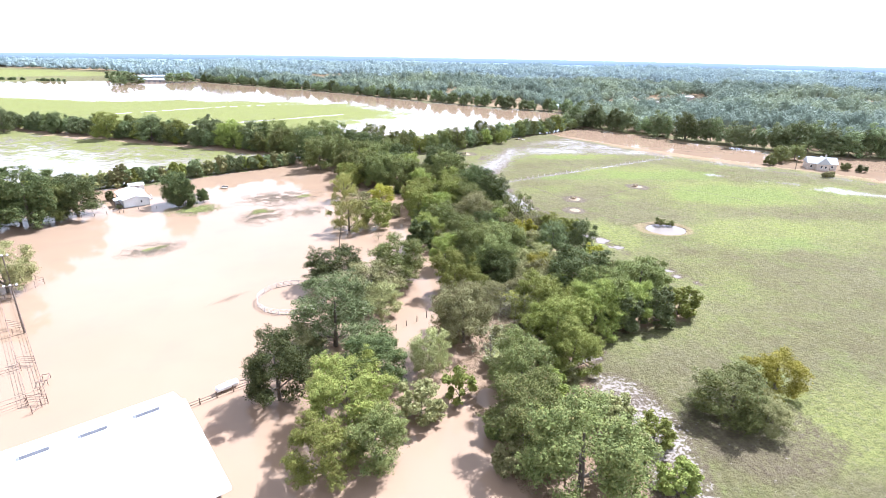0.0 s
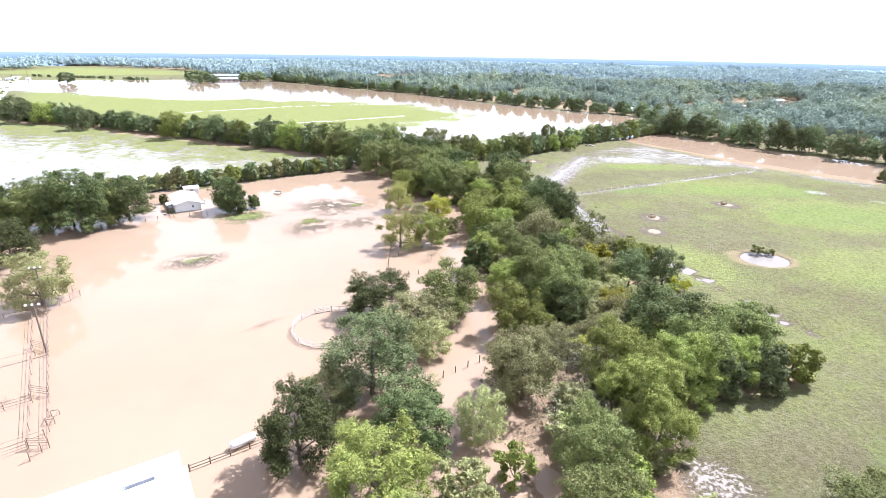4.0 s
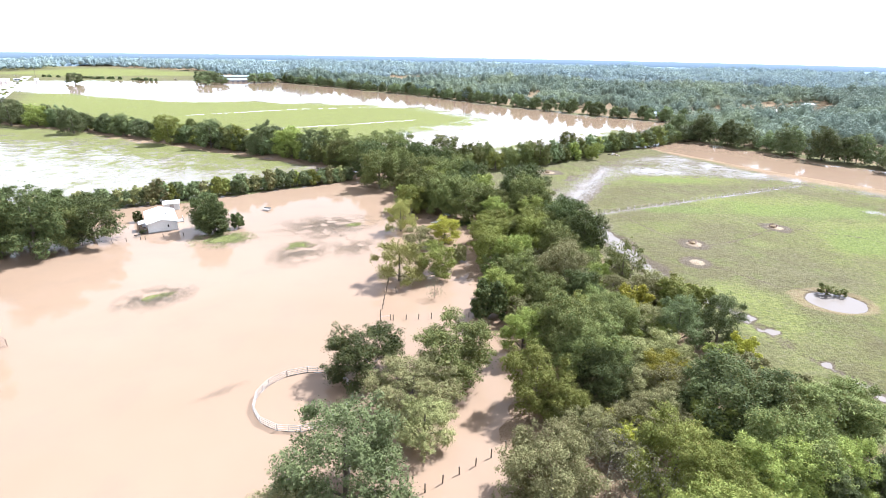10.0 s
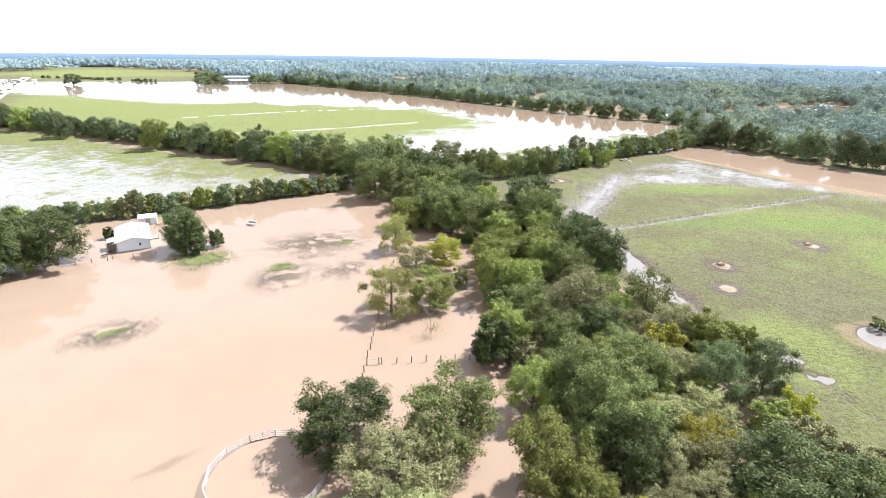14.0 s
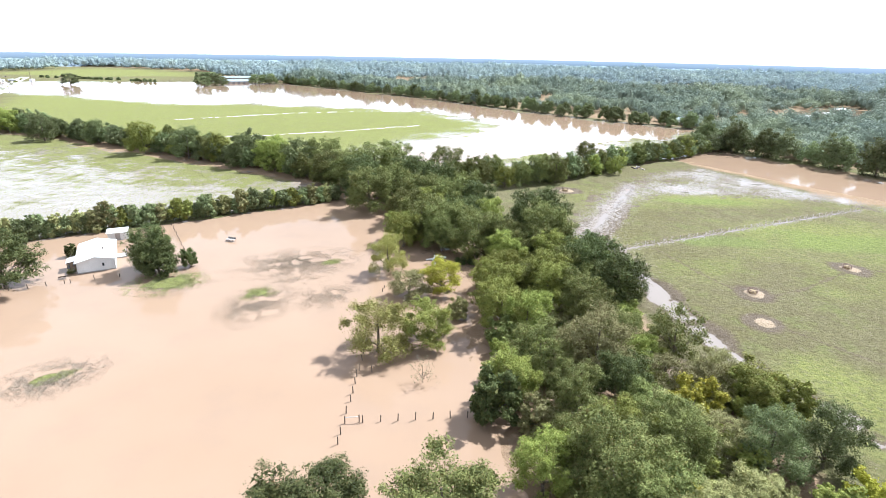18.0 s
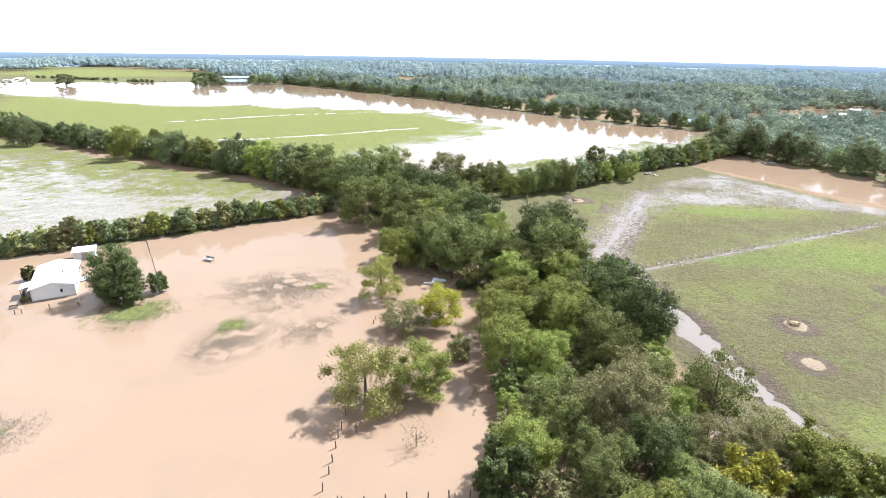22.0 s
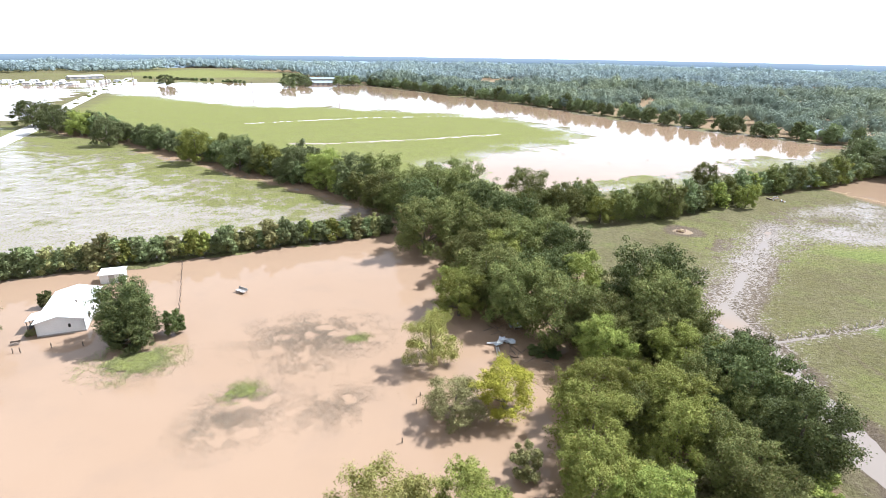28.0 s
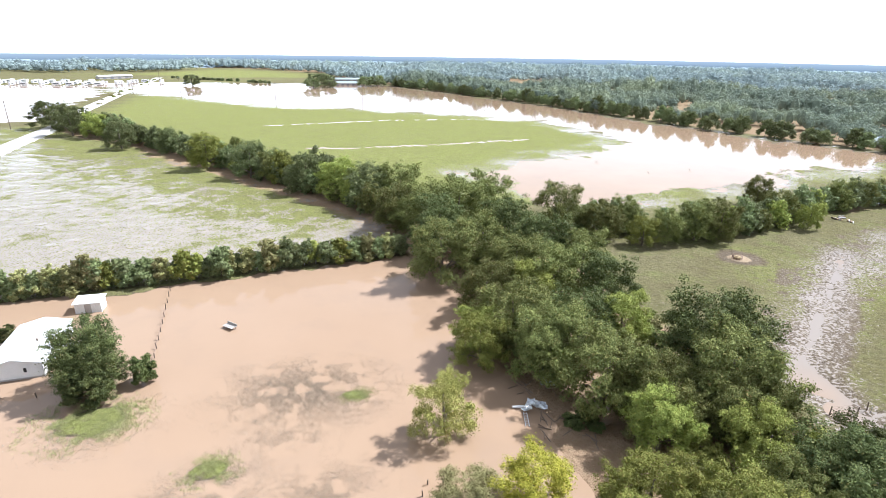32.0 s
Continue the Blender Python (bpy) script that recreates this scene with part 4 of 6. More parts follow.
def far_woods():
    rng = np.random.RandomState(4)
    pts, r = [], 175.0
    while r < 1500:
        s = max(6.4, 0.0100 * r)
        a = np.arange(-1.25, 1.25, s / r)
        a = a + rng.uniform(-0.4, 0.4, len(a)) * s / r
        rr = r + rng.uniform(-0.45, 0.45, len(a)) * s
        pts.append(np.stack([rr * np.sin(a), 60 + rr * np.cos(a), np.full(len(a), s)], 1))
        r += s * 0.95
    p = np.concatenate(pts)
    keep = (inside(p[:, 0], p[:, 1], WOODS) > 1.5) & (fractal(p[:, 0], p[:, 1], 90, 90) > -0.34)
    for patch in ([(-1500, 800), (-820, 760), (-730, 860), (-740, 1010), (-1500, 960)], [(-1400, 560), (-800, 640), (-820, 690), (-1400, 640)]):
        keep |= (inside(p[:, 0], p[:, 1], patch) > 0) & (fractal(p[:, 0], p[:, 1], 60, 92) > -0.1)
    for cx, cy, a, b in CLEARINGS:
        keep &= np.hypot((p[:, 0] - cx) / a, (p[:, 1] - cy) / b) > 1
    keep &= inside(p[:, 0], p[:, 1], WOOD_FLOOD) < -1
    p = p[keep]
    away = np.hypot(p[:, 0], p[:, 1] - 60)
    # the farthest crowns take the leaf colour with more haze mixed in
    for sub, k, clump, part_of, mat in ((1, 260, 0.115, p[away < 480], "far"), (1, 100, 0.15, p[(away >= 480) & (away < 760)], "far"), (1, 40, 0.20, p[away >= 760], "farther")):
        ball = bmesh.new()
        bmesh.ops.create_icosphere(ball, subdivisions=sub, radius=1.0)
        bv, bf = np.array([v.co for v in ball.verts]), np.array([[v.index for v in f.verts] for f in ball.faces])
        ball.free()
        n = len(part_of)
        x, y = part_of[:, 0], part_of[:, 1]
        stand = fractal(x, y, 45, 96)
        rad = np.minimum(part_of[:, 2] * rng.uniform(0.48, 0.80, n) * (1 + 0.4 * stand), 8.0)
        top = np.clip(rad * 2.0, 8.0, 11.0) * rng.uniform(0.6, 1.35, n) * (1 + 0.5 * fractal(x, y, 160, 95) + 0.6 * stand)
        size, mid = np.stack([rad, rad, top * 0.5], 1)[:, None], np.stack([x, y, top * 0.52], 1)[:, None]
        v1 = bv[None] * (0.40 + 0.35 * rng.rand(n, len(bv), 1)) * size + mid
        f1 = bf[None] + (np.arange(n) * len(bv))[:, None, None]
        # ragged clumps over each crown
        d = rng.normal(size=(n, k, 3))
        d[..., 2] = np.where(d[..., 2] < -0.4, -d[..., 2], d[..., 2])
        d /= np.linalg.norm(d, axis=2)[..., None]
        lump = 0.74 + 0.22 * np.sin(6 * d[..., :1] + x[:, None, None]) * np.sin(5 * d[..., 1:2] + y[:, None, None]) + 0.26 * rng.rand(n, k, 1)
        c = d * lump * size + mid
        t = np.cross(d + 0.5 * rng.normal(size=d.shape), rng.normal(size=d.shape))
        t /= np.linalg.norm(t, axis=2)[..., None]
        b = np.cross(d, t)
        s = (rad * clump)[:, None, None] * rng.uniform(0.7, 1.4, (n, k, 1))
        v2 = np.stack([c - t * s, c + b * s, c + t * s], 2)
        f2 = np.arange(n * k * 3).reshape(-1, 3) + n * len(bv)
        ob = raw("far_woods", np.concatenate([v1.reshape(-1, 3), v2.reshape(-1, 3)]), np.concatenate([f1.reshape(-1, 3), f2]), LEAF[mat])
        tagged(ob, "wide green woods stretching to the horizon, haze put into their colour", "woods", kind="stuff")
    # the closed canopy farther on
    a = np.linspace(-1.3, 1.3, 480)
    rr = 1280 * 1.0100 ** np.arange(40)
    A, Rr = np.meshgrid(a, rr)
    A = A + rng.uniform(-0.0025, 0.0025, A.shape)
    x, y = (Rr * np.sin(A)).ravel(), (60 + Rr * np.cos(A)).ravel()
    z = 1.0 + 7.0 * rng.rand(len(x)) + 5 * fractal(x, y, 260, 97) - fall(x, y)
    z = np.where(inside(x, y, WOODS) > 0, np.maximum(z, 1.0), -1.0) - 0.2 * fall(x, y)
    i = np.arange(len(x)).reshape(A.shape)
    q = np.stack([i[:-1, :-1], i[:-1, 1:], i[1:, 1:], i[1:, :-1]], -1).reshape(-1, 4)
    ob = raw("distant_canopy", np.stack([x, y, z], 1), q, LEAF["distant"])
    tagged(ob, "closed canopy of distant woods with haze put into its colour", "woods", kind="stuff")


far_woods()

# ---- materials of buildings and fences ----
WHITE_METAL = surface("white_roof_metal", (0.78, 0.78, 0.77), (0.72, 0.72, 0.70), 0.4, 3, 0.45, 0.0, 0.1, 0.01)
WHITE_WALL = surface("white_siding", (0.76, 0.76, 0.75), (0.68, 0.68, 0.66), 0.6, 8, 0.6)
BLUE_METAL = surface("blue_grey_roof_metal", (0.24, 0.29, 0.31), (0.31, 0.36, 0.38), 0.4, 4, 0.7, 0.0, 0.1)
PALE_SHINGLE = surface("pale_grey_shingle", (0.46, 0.47, 0.47), (0.38, 0.39, 0.40), 0.8, 9, 0.85, 0.0, 0.4)
TAN_BRICK = surface("tan_brick", (0.54, 0.47, 0.40), (0.46, 0.39, 0.32), 1.0, 12, 0.85)
# dark grey: painted shade of the barn vents, also tyres, doorways and porch wall
DARK_GAP = surface("dark_vent_shade_and_tyre", (0.17, 0.17, 0.19), (0.24, 0.24, 0.26), 2, 20, 0.6)
OLD_WOOD = surface("weathered_wood", (0.13, 0.095, 0.07), (0.20, 0.155, 0.12), 1.5, 18, 0.9, 0, 0.5)
RAW_WOOD = surface("brown_planks", (0.28, 0.18, 0.10), (0.34, 0.23, 0.14), 1.5, 18, 0.85, 0, 0.4)
RUST = surface("rusty_pipe", (0.20, 0.13, 0.10), (0.27, 0.18, 0.14), 2, 25, 0.75, 0.2)
WHITE_PIPE = surface("white_painted_pipe", (0.54, 0.51, 0.48), (0.42, 0.39, 0.37), 2, 20, 0.5)
TANK_WHITE = surface("white_tank_paint", (0.80, 0.80, 0.80), (0.72, 0.71, 0.70), 1.0, 10, 0.35)
ROAD_MAT = surface("pale_concrete", (0.52, 0.50, 0.47), (0.44, 0.42, 0.39), 0.08, 0.8, 0.85)
SHEET = surface("pale_sheet_metal", (0.62, 0.66, 0.72), (0.74, 0.76, 0.78), 1.2, 9, 0.35, 0.3)
GREY_DECK = surface("grey_deck_boards", (0.34, 0.31, 0.28), (0.42, 0.39, 0.36), 1.2, 15, 0.8)
HAY = surface("old_hay", (0.46, 0.36, 0.20), (0.34, 0.25, 0.13), 1.5, 12, 0.95, 0, 0.8, 0.05)
THATCH = leaf_material("drowned_grass", (0.215, 0.180, 0.140), (0.275, 0.232, 0.180), (0.18, 0.15, 0.11), 0.3)
TURF = leaf_material("island_grass", (0.190, 0.205, 0.078), (0.250, 0.260, 0.105), (0.32, 0.29, 0.14), 0.2)


def glass_material():
    m, n, l, p = material("dark_window_glass")
    p.inputs["Base Color"].default_value = (0.02, 0.025, 0.03, 1)
    p.inputs["Roughness"].default_value = 0.05
    return m


GLASS = glass_material()


def slab(bm, corners, thick):
    """A sloping sheet of four corners, thickened downwards."""
    top = [bm.verts.new(c) for c in corners]
    low = [bm.verts.new((c[0], c[1], c[2] - thick)) for c in corners]
    bm.faces.new(top)
    bm.faces.new(low[::-1])
    for i in range(4):
        j = (i + 1) % 4
        bm.faces.new((top[j], top[i], low[i], low[j]))
    bmesh.ops.recalc_face_normals(bm, faces=bm.faces)
    return bm


def gable_wall(bm, x, y0, y1, eave0, eave1, yr, ridge, thick=0.15, z0=-0.4):
    """An end wall at x with a peak at yr."""
    a = [(x, y0, z0), (x, y1, z0), (x, y1, eave1), (x, yr, ridge), (x, y0, eave0)]
    front = [bm.verts.new(v) for v in a]
    back = [bm.verts.new((v[0] - thick, v[1], v[2])) for v in a]
    bm.faces.new(front)
    bm.faces.new(back[::-1])
    for i in range(5):
        j = (i + 1) % 5
        bm.faces.new((front[j], front[i], back[i], back[j]))
    bmesh.ops.recalc_face_normals(bm, faces=bm.faces)
    return bm


# ---- barn ----
def barn():
    ob = empty("barn", pose(-18.0, 38.9, 0, 0, 0, 34.8), "long barn with a glaring white metal roof and ridge vents", "barn")
    L, W, R = -36.0, 18.9, 14.4
    part("roof_slope", slab(bmesh.new(), [(L, -0.2, 3.25), (0.4, -0.2, 3.25), (0.4, R, 5.25), (L, R, 5.25)], 0.12), WHITE_METAL, ob)
    part("roof_slope", slab(bmesh.new(), [(L, R, 5.25), (0.1, R, 5.25), (0.1, W + 0.2, 3.65), (L, W + 0.2, 3.65)], 0.12), WHITE_METAL, ob)
    part("end_wall", gable_wall(bmesh.new(), -0.6, 0.3, W - 0.3, 3.1, 3.55, R, 5.1), RAW_WOOD, ob)
    part("end_wall", gable_wall(bmesh.new(), L + 0.5, 0.3, W - 0.3, 3.1, 3.55, R, 5.1), RAW_WOOD, ob)
    part("side_wall", box(bmesh.new(), L + 0.5, -0.6, W - 0.35, W - 0.2, -0.4, 3.5), WHITE_WALL, ob)
    for i in range(9):
        x = -0.7 - i * 4.35
        part("post", box(bmesh.new(), x - 0.1, x + 0.1, 0.15, 0.35, -0.4, 3.15, 0.01), OLD_WOOD, ob)
    for i in range(11):
        y = 1.0 + 1.2 * i
        part("plank", box(bmesh.new(), -0.6, -0.52, y, y + 0.14, 0.0, 2.9), OLD_WOOD, ob)
    for i in range(7):
        x = -3.6 - 5.1 * i
        v = part("ridge_vent", box(bmesh.new(), x - 1.25, x + 1.25, R - 0.32, R + 0.32, 5.12, 5.62, 0.03), WHITE_METAL, ob)
        # dark panel on the side away from the sun, its shade painted
        part("louvre", box(bmesh.new(), x - 1.2, x + 1.2, R - 0.36, R - 0.325, 5.22, 5.56), DARK_GAP, v, "dark panel with the vent side's shade in its colour")
    part("ridge_cap", box(bmesh.new(), L, 0.1, R - 0.18, R + 0.18, 5.22, 5.29), WHITE_METAL, ob)
    part("gutter", box(bmesh.new(), L, 0.3, -0.32, -0.21, 3.02, 3.14), WHITE_METAL, ob)


barn()


# ---- fences ----
def rail_fence(a, b, posts, rails, mat, label, height=1.35, r=0.028, name="pipe_fence", group=""):
    """Posts at even steps from a to b and rails between the ends, each a part."""
    ob = empty(name, pose(a[0], a[1], 0), label, "fence", group)
    d = Vector((b[0] - a[0], b[1] - a[1], 0))
    post = None
    for i in range(posts):
        p = d * (i / max(1, posts - 1))
        if post is None:
            post = part("post", rod(bmesh.new(), (0, 0, -0.5), (0, 0, height), r * 1.3), mat, ob).data
        else:
            q = new("post", post)
            q.parent, q.location = ob, p
    for z in rails:
        part("rail", rod(bmesh.new(), (0, 0, z), (d.x, d.y, z), r * 0.8, n=6), mat, ob)
    return ob


PEN = "corral pens"
LONG = "rusty pipe fence of a flooded cattle alley"
rail_fence((-46.3, 58.4), (-70.2, 90.4), 13, (0.35, 0.8, 1.3), RUST, LONG, group=PEN)
rail_fence((-48.6, 58.2), (-74.2, 92.3), 13, (0.35, 0.8, 1.3), RUST, LONG, group=PEN)
for i in (0.0, 0.29, 0.62):
    rail_fence((-46.3 - 23.9 * i, 58.4 + 32 * i), (-48.6 - 25.6 * i, 58.2 + 34.1 * i), 2, (0.4, 0.75, 1.1, 1.4), RUST, "rusty pipe gate across the cattle alley", 1.5, 0.04, "pipe_gate", PEN)
SIDE = "rusty pipe side fence standing in flood water"
rail_fence((-54.4, 66.3), (-66, 57.5), 6, (0.4, 0.8, 1.2), RUST, SIDE, group=PEN)
rail_fence((-48.6, 58.0), (-58, 49.5), 5, (0.4, 0.8, 1.2), RUST, SIDE, group=PEN)
rail_fence((-48.0, 60.0), (-56.5, 53), 3, (0.5, 1.1), RUST, SIDE, group=PEN)
rail_fence((-62.2, 77.0), (-69.5, 71.5), 3, (0.9,), RUST, "single rusty rail on thin posts", 1.0, 0.03, group=PEN)
rail_fence((-71.8, 90.2), (-79.5, 85), 3, (0.9,), RUST, "single rusty rail on thin posts", 1.0, 0.03, group=PEN)
rail_fence((-70.4, 91), (-69.0, 97.0), 4, (0.4, 0.8, 1.2), RUST, SIDE, group=PEN)
rail_fence((-69.0, 97.0), (-76.0, 101.0), 4, (0.4, 0.8, 1.2), RUST, SIDE, group=PEN)
rail_fence((-46.6, 57.6), (-46.9, 56.2), 2, (0.4, 1.1), RUST, "short rusty pipe gate standing ajar", 1.3, 0.04, "pipe_gate", PEN)


def mineral_frame():
    ob = empty("metal_frame", pose(-49.4, 63.2, 0, 0, 0, 20), "small empty metal frame standing in water", "frame")
    for x0, y0, x1, y1 in ((-0.45, -0.9, 0.45, -0.9), (0.45, -0.9, 0.45, 0.9), (0.45, 0.9, -0.45, 0.9), (-0.45, 0.9, -0.45, -0.9)):
        part("bar", rod(bmesh.new(), (x0, y0, 0.75), (x1, y1, 0.75), 0.05, n=6), RUST, ob)
        part("leg", rod(bmesh.new(), (x0, y0, -0.5), (x0, y0, 0.75), 0.045, n=6), RUST, ob)


mineral_frame()


def light_pole(x, y, h, turn):
    ob = empty("light_pole", pose(x, y, 0, 0, 0, turn), "tall brown wooden pole with white floodlights on top", "light pole", "corral floodlights")
    part("pole", rod(bmesh.new(), (0, 0, -0.6), (0, 0, h), 0.15, 0.1, 10), OLD_WOOD, ob)
    part("crossarm", box(bmesh.new(), -0.9, 0.9, -0.06, 0.06, h - 0.35, h - 0.2, 0.01), OLD_WOOD, ob)
    for x0 in (-0.8, 0.0, 0.8):
        bm = rod(bmesh.new(), (x0, -0.05, h - 0.15), (x0, -0.3, h + 0.02), 0.07, 0.17, 12)
        part("floodlight", bm, WHITE_METAL, ob, "white bowl floodlight")


light_pole(-60.7, 77.4, 8.5, 20)
light_pole(-70.2, 90.3, 8.6, 20)


def propane_tank():
    ob = empty("propane_tank", pose(-24.3, 60.0, 0, 0, 0, 41), "long white gas tank on short legs in flood water", "tank")
    bm = bmesh.new()
    bmesh.ops.create_cone(bm, cap_ends=False, segments=20, radius1=0.48, radius2=0.48, depth=2.5, matrix=Matrix.Translation((0, 0, 0.62)) @ pose(0, 0, 0, 0, 90, 0))
    for s in (-1, 1):
        bmesh.ops.create_uvsphere(bm, u_segments=20, v_segments=10, radius=0.48, matrix=Matrix.Translation((1.25 * s, 0, 0.62)) @ Matrix.Diagonal((0.7, 1, 1, 1)))
    part("shell", bm, TANK_WHITE, ob)
    bm = bmesh.new()
    bmesh.ops.create_uvsphere(bm, u_segments=12, v_segments=8, radius=0.22, matrix=Matrix.Translation((0.2, 0, 1.1)))
    part("valve_cover", bm, TANK_WHITE, ob)
    for x in (-0.85, 0.85):
        part("leg", box(bmesh.new(), x - 0.08, x + 0.08, -0.35, 0.35, -0.5, 0.3), RUST, ob)


propane_tank()
rail_fence((-28.6, 55.6), (-21.6, 60.6), 5, (0.35, 0.75), OLD_WOOD, "low dark fence beside the gas tank", 1.0, 0.06, "wooden_fence")
plank = empty("floating_plank", pose(-22.6, 62.2, 0.02, 0, 0, 28), "short dark plank afloat beside the tank", "plank")
part("board", box(bmesh.new(), -0.6, 0.6, -0.14, 0.14, -0.03, 0.06, 0.01), OLD_WOOD, plank)


def round_pen():
    ob = empty("round_pen", pose(-20.4, 87.8, 0), "round horse pen of white pipe panels in flood water", "pen")
    n, r = 14, 6.4
    w = 2 * r * math.sin(math.pi / n)
    bm = bmesh.new()
    for x in (-w / 2 + 0.03, 0.0, w / 2 - 0.03):
        rod(bm, (x, 0, -0.4), (x, 0, 0.98), 0.035, n=6)
    for z in (0.05, 0.35, 0.65, 0.94):
        box(bm, -w / 2, w / 2, -0.02, 0.02, z - 0.028, z + 0.028)
    first = part("panel", bm, WHITE_PIPE, ob, "white rail panel of the pen").data
    ob.children[0].matrix_basis = pose(0, r * math.cos(math.pi / n), 0)
    for i in range(1, n):
        a = 360 / n * i
        p = new("panel", first)
        p.parent = ob
        p.matrix_basis = pose(0, 0, 0, 0, 0, a) @ pose(0, r * math.cos(math.pi / n), 0)
    part("footing", ring(bmesh.new(), r - 0.1, 0.03, 0.06, 48, 5), OLD_WOOD, ob, "dark ring at the foot of the panels")


round_pen()


def post_row(points, label, h=1.1, wires=(), name="fence", mat=None, thick=0.085):
    """A fence of single posts at given places."""
    ob = empty(name, pose(points[0][0], points[0][1], 0), label, "fence")
    x0, y0 = points[0]
    data = None
    rng = random.Random(len(points))
    for x, y in points:
        if data is None:
            data = part("post", rod(bmesh.new(), (0, 0, -0.6), (0.02, 0.01, h), thick, 0.85 * thick, 8), mat or OLD_WOOD, ob).data
        else:
            q = new("post", data)
            q.parent = ob
            q.matrix_basis = pose(x - x0, y - y0, rng.uniform(-0.15, 0.12), rng.uniform(-4, 4), rng.uniform(-4, 4), rng.uniform(0, 360))
    for z in wires:
        for (ax, ay), (bx, by) in zip(points[::4], points[4::4] or points[-1:]):
            part("wire", rod(bmesh.new(), (ax - x0, ay - y0, z), (bx - x0, by - y0, z), 0.012, n=4), RUST, ob)
    return ob


def between(a, b, n):
    return [(a[0] + (b[0] - a[0]) * i / (n - 1), a[1] + (b[1] - a[1]) * i / (n - 1)) for i in range(n)]


post_row(between((-14.1, 110.1), (3.0, 113.1), 9), "row of dark wooden posts standing in brown water", 1.1)
post_row([(-14.0, 106.4), (-14.1, 108.1), (-14.4, 112.0), (-14.4, 114.4), (-14.5, 116.2), (-14.7, 118.4), (-14.9, 120.1), (-14.9, 121.6), (-15.0, 124.2), (-15.2, 126)],
         "line of dark wooden posts crossing the flooded pasture", 1.1)
brace = post_row([(-12.4, 110.5), (-13.0, 121.3)], "pair of dark wooden brace posts in water", 1.1)
part("brace_rail", rod(bmesh.new(), (-1.7, -0.3, 0.8), (0, 0, 0.8), 0.05, n=6), WHITE_PIPE, brace, "pale brace rail")
post_row([(-15.9, 140.5), (-16.3, 147.9), (-16.3, 149.6), (-14.7, 150.0)], "three short wooden posts standing alone in water", 0.8)
post_row(between((-5.0, 72.0), (5.6, 80.4), 7), "row of wooden posts in the flooded channel", 1.2)
post_row(between((-90, 138), (-77, 144.6), 6), "wooden yard fence posts in flood water", 0.9, (0.5, 0.8))
post_row([(-76.1, 145.0), (-73.0, 147.3), (-68.9, 148.9), (-64.0, 152.4)], "thin yard fence posts in flood water", 0.9)
post_row(between((-58.4, 156.6), (-76.2, 180.4), 12), "weedy wire fence running to the hedge", 1.0, (0.3, 0.6, 0.9))
post_row(between((34, 177.2), (117, 222), 34), "long wire fence with wooden posts across the pasture", 1.0, (0.45, 0.7, 0.95), mat=GREY_DECK, thick=0.055)
post_row([(28.8, 175.2), (31.1, 175.9), (32.2, 176.4), (33.7, 177.5)], "wooden gate posts with rails beside a muddy track", 1.35, (0.5, 0.9, 1.2))
post_row(between((-101, 168.3), (-40, 213), 33), "grey posts along the flooded hedge", 1.2, (0.5, 1.0), mat=GREY_DECK)


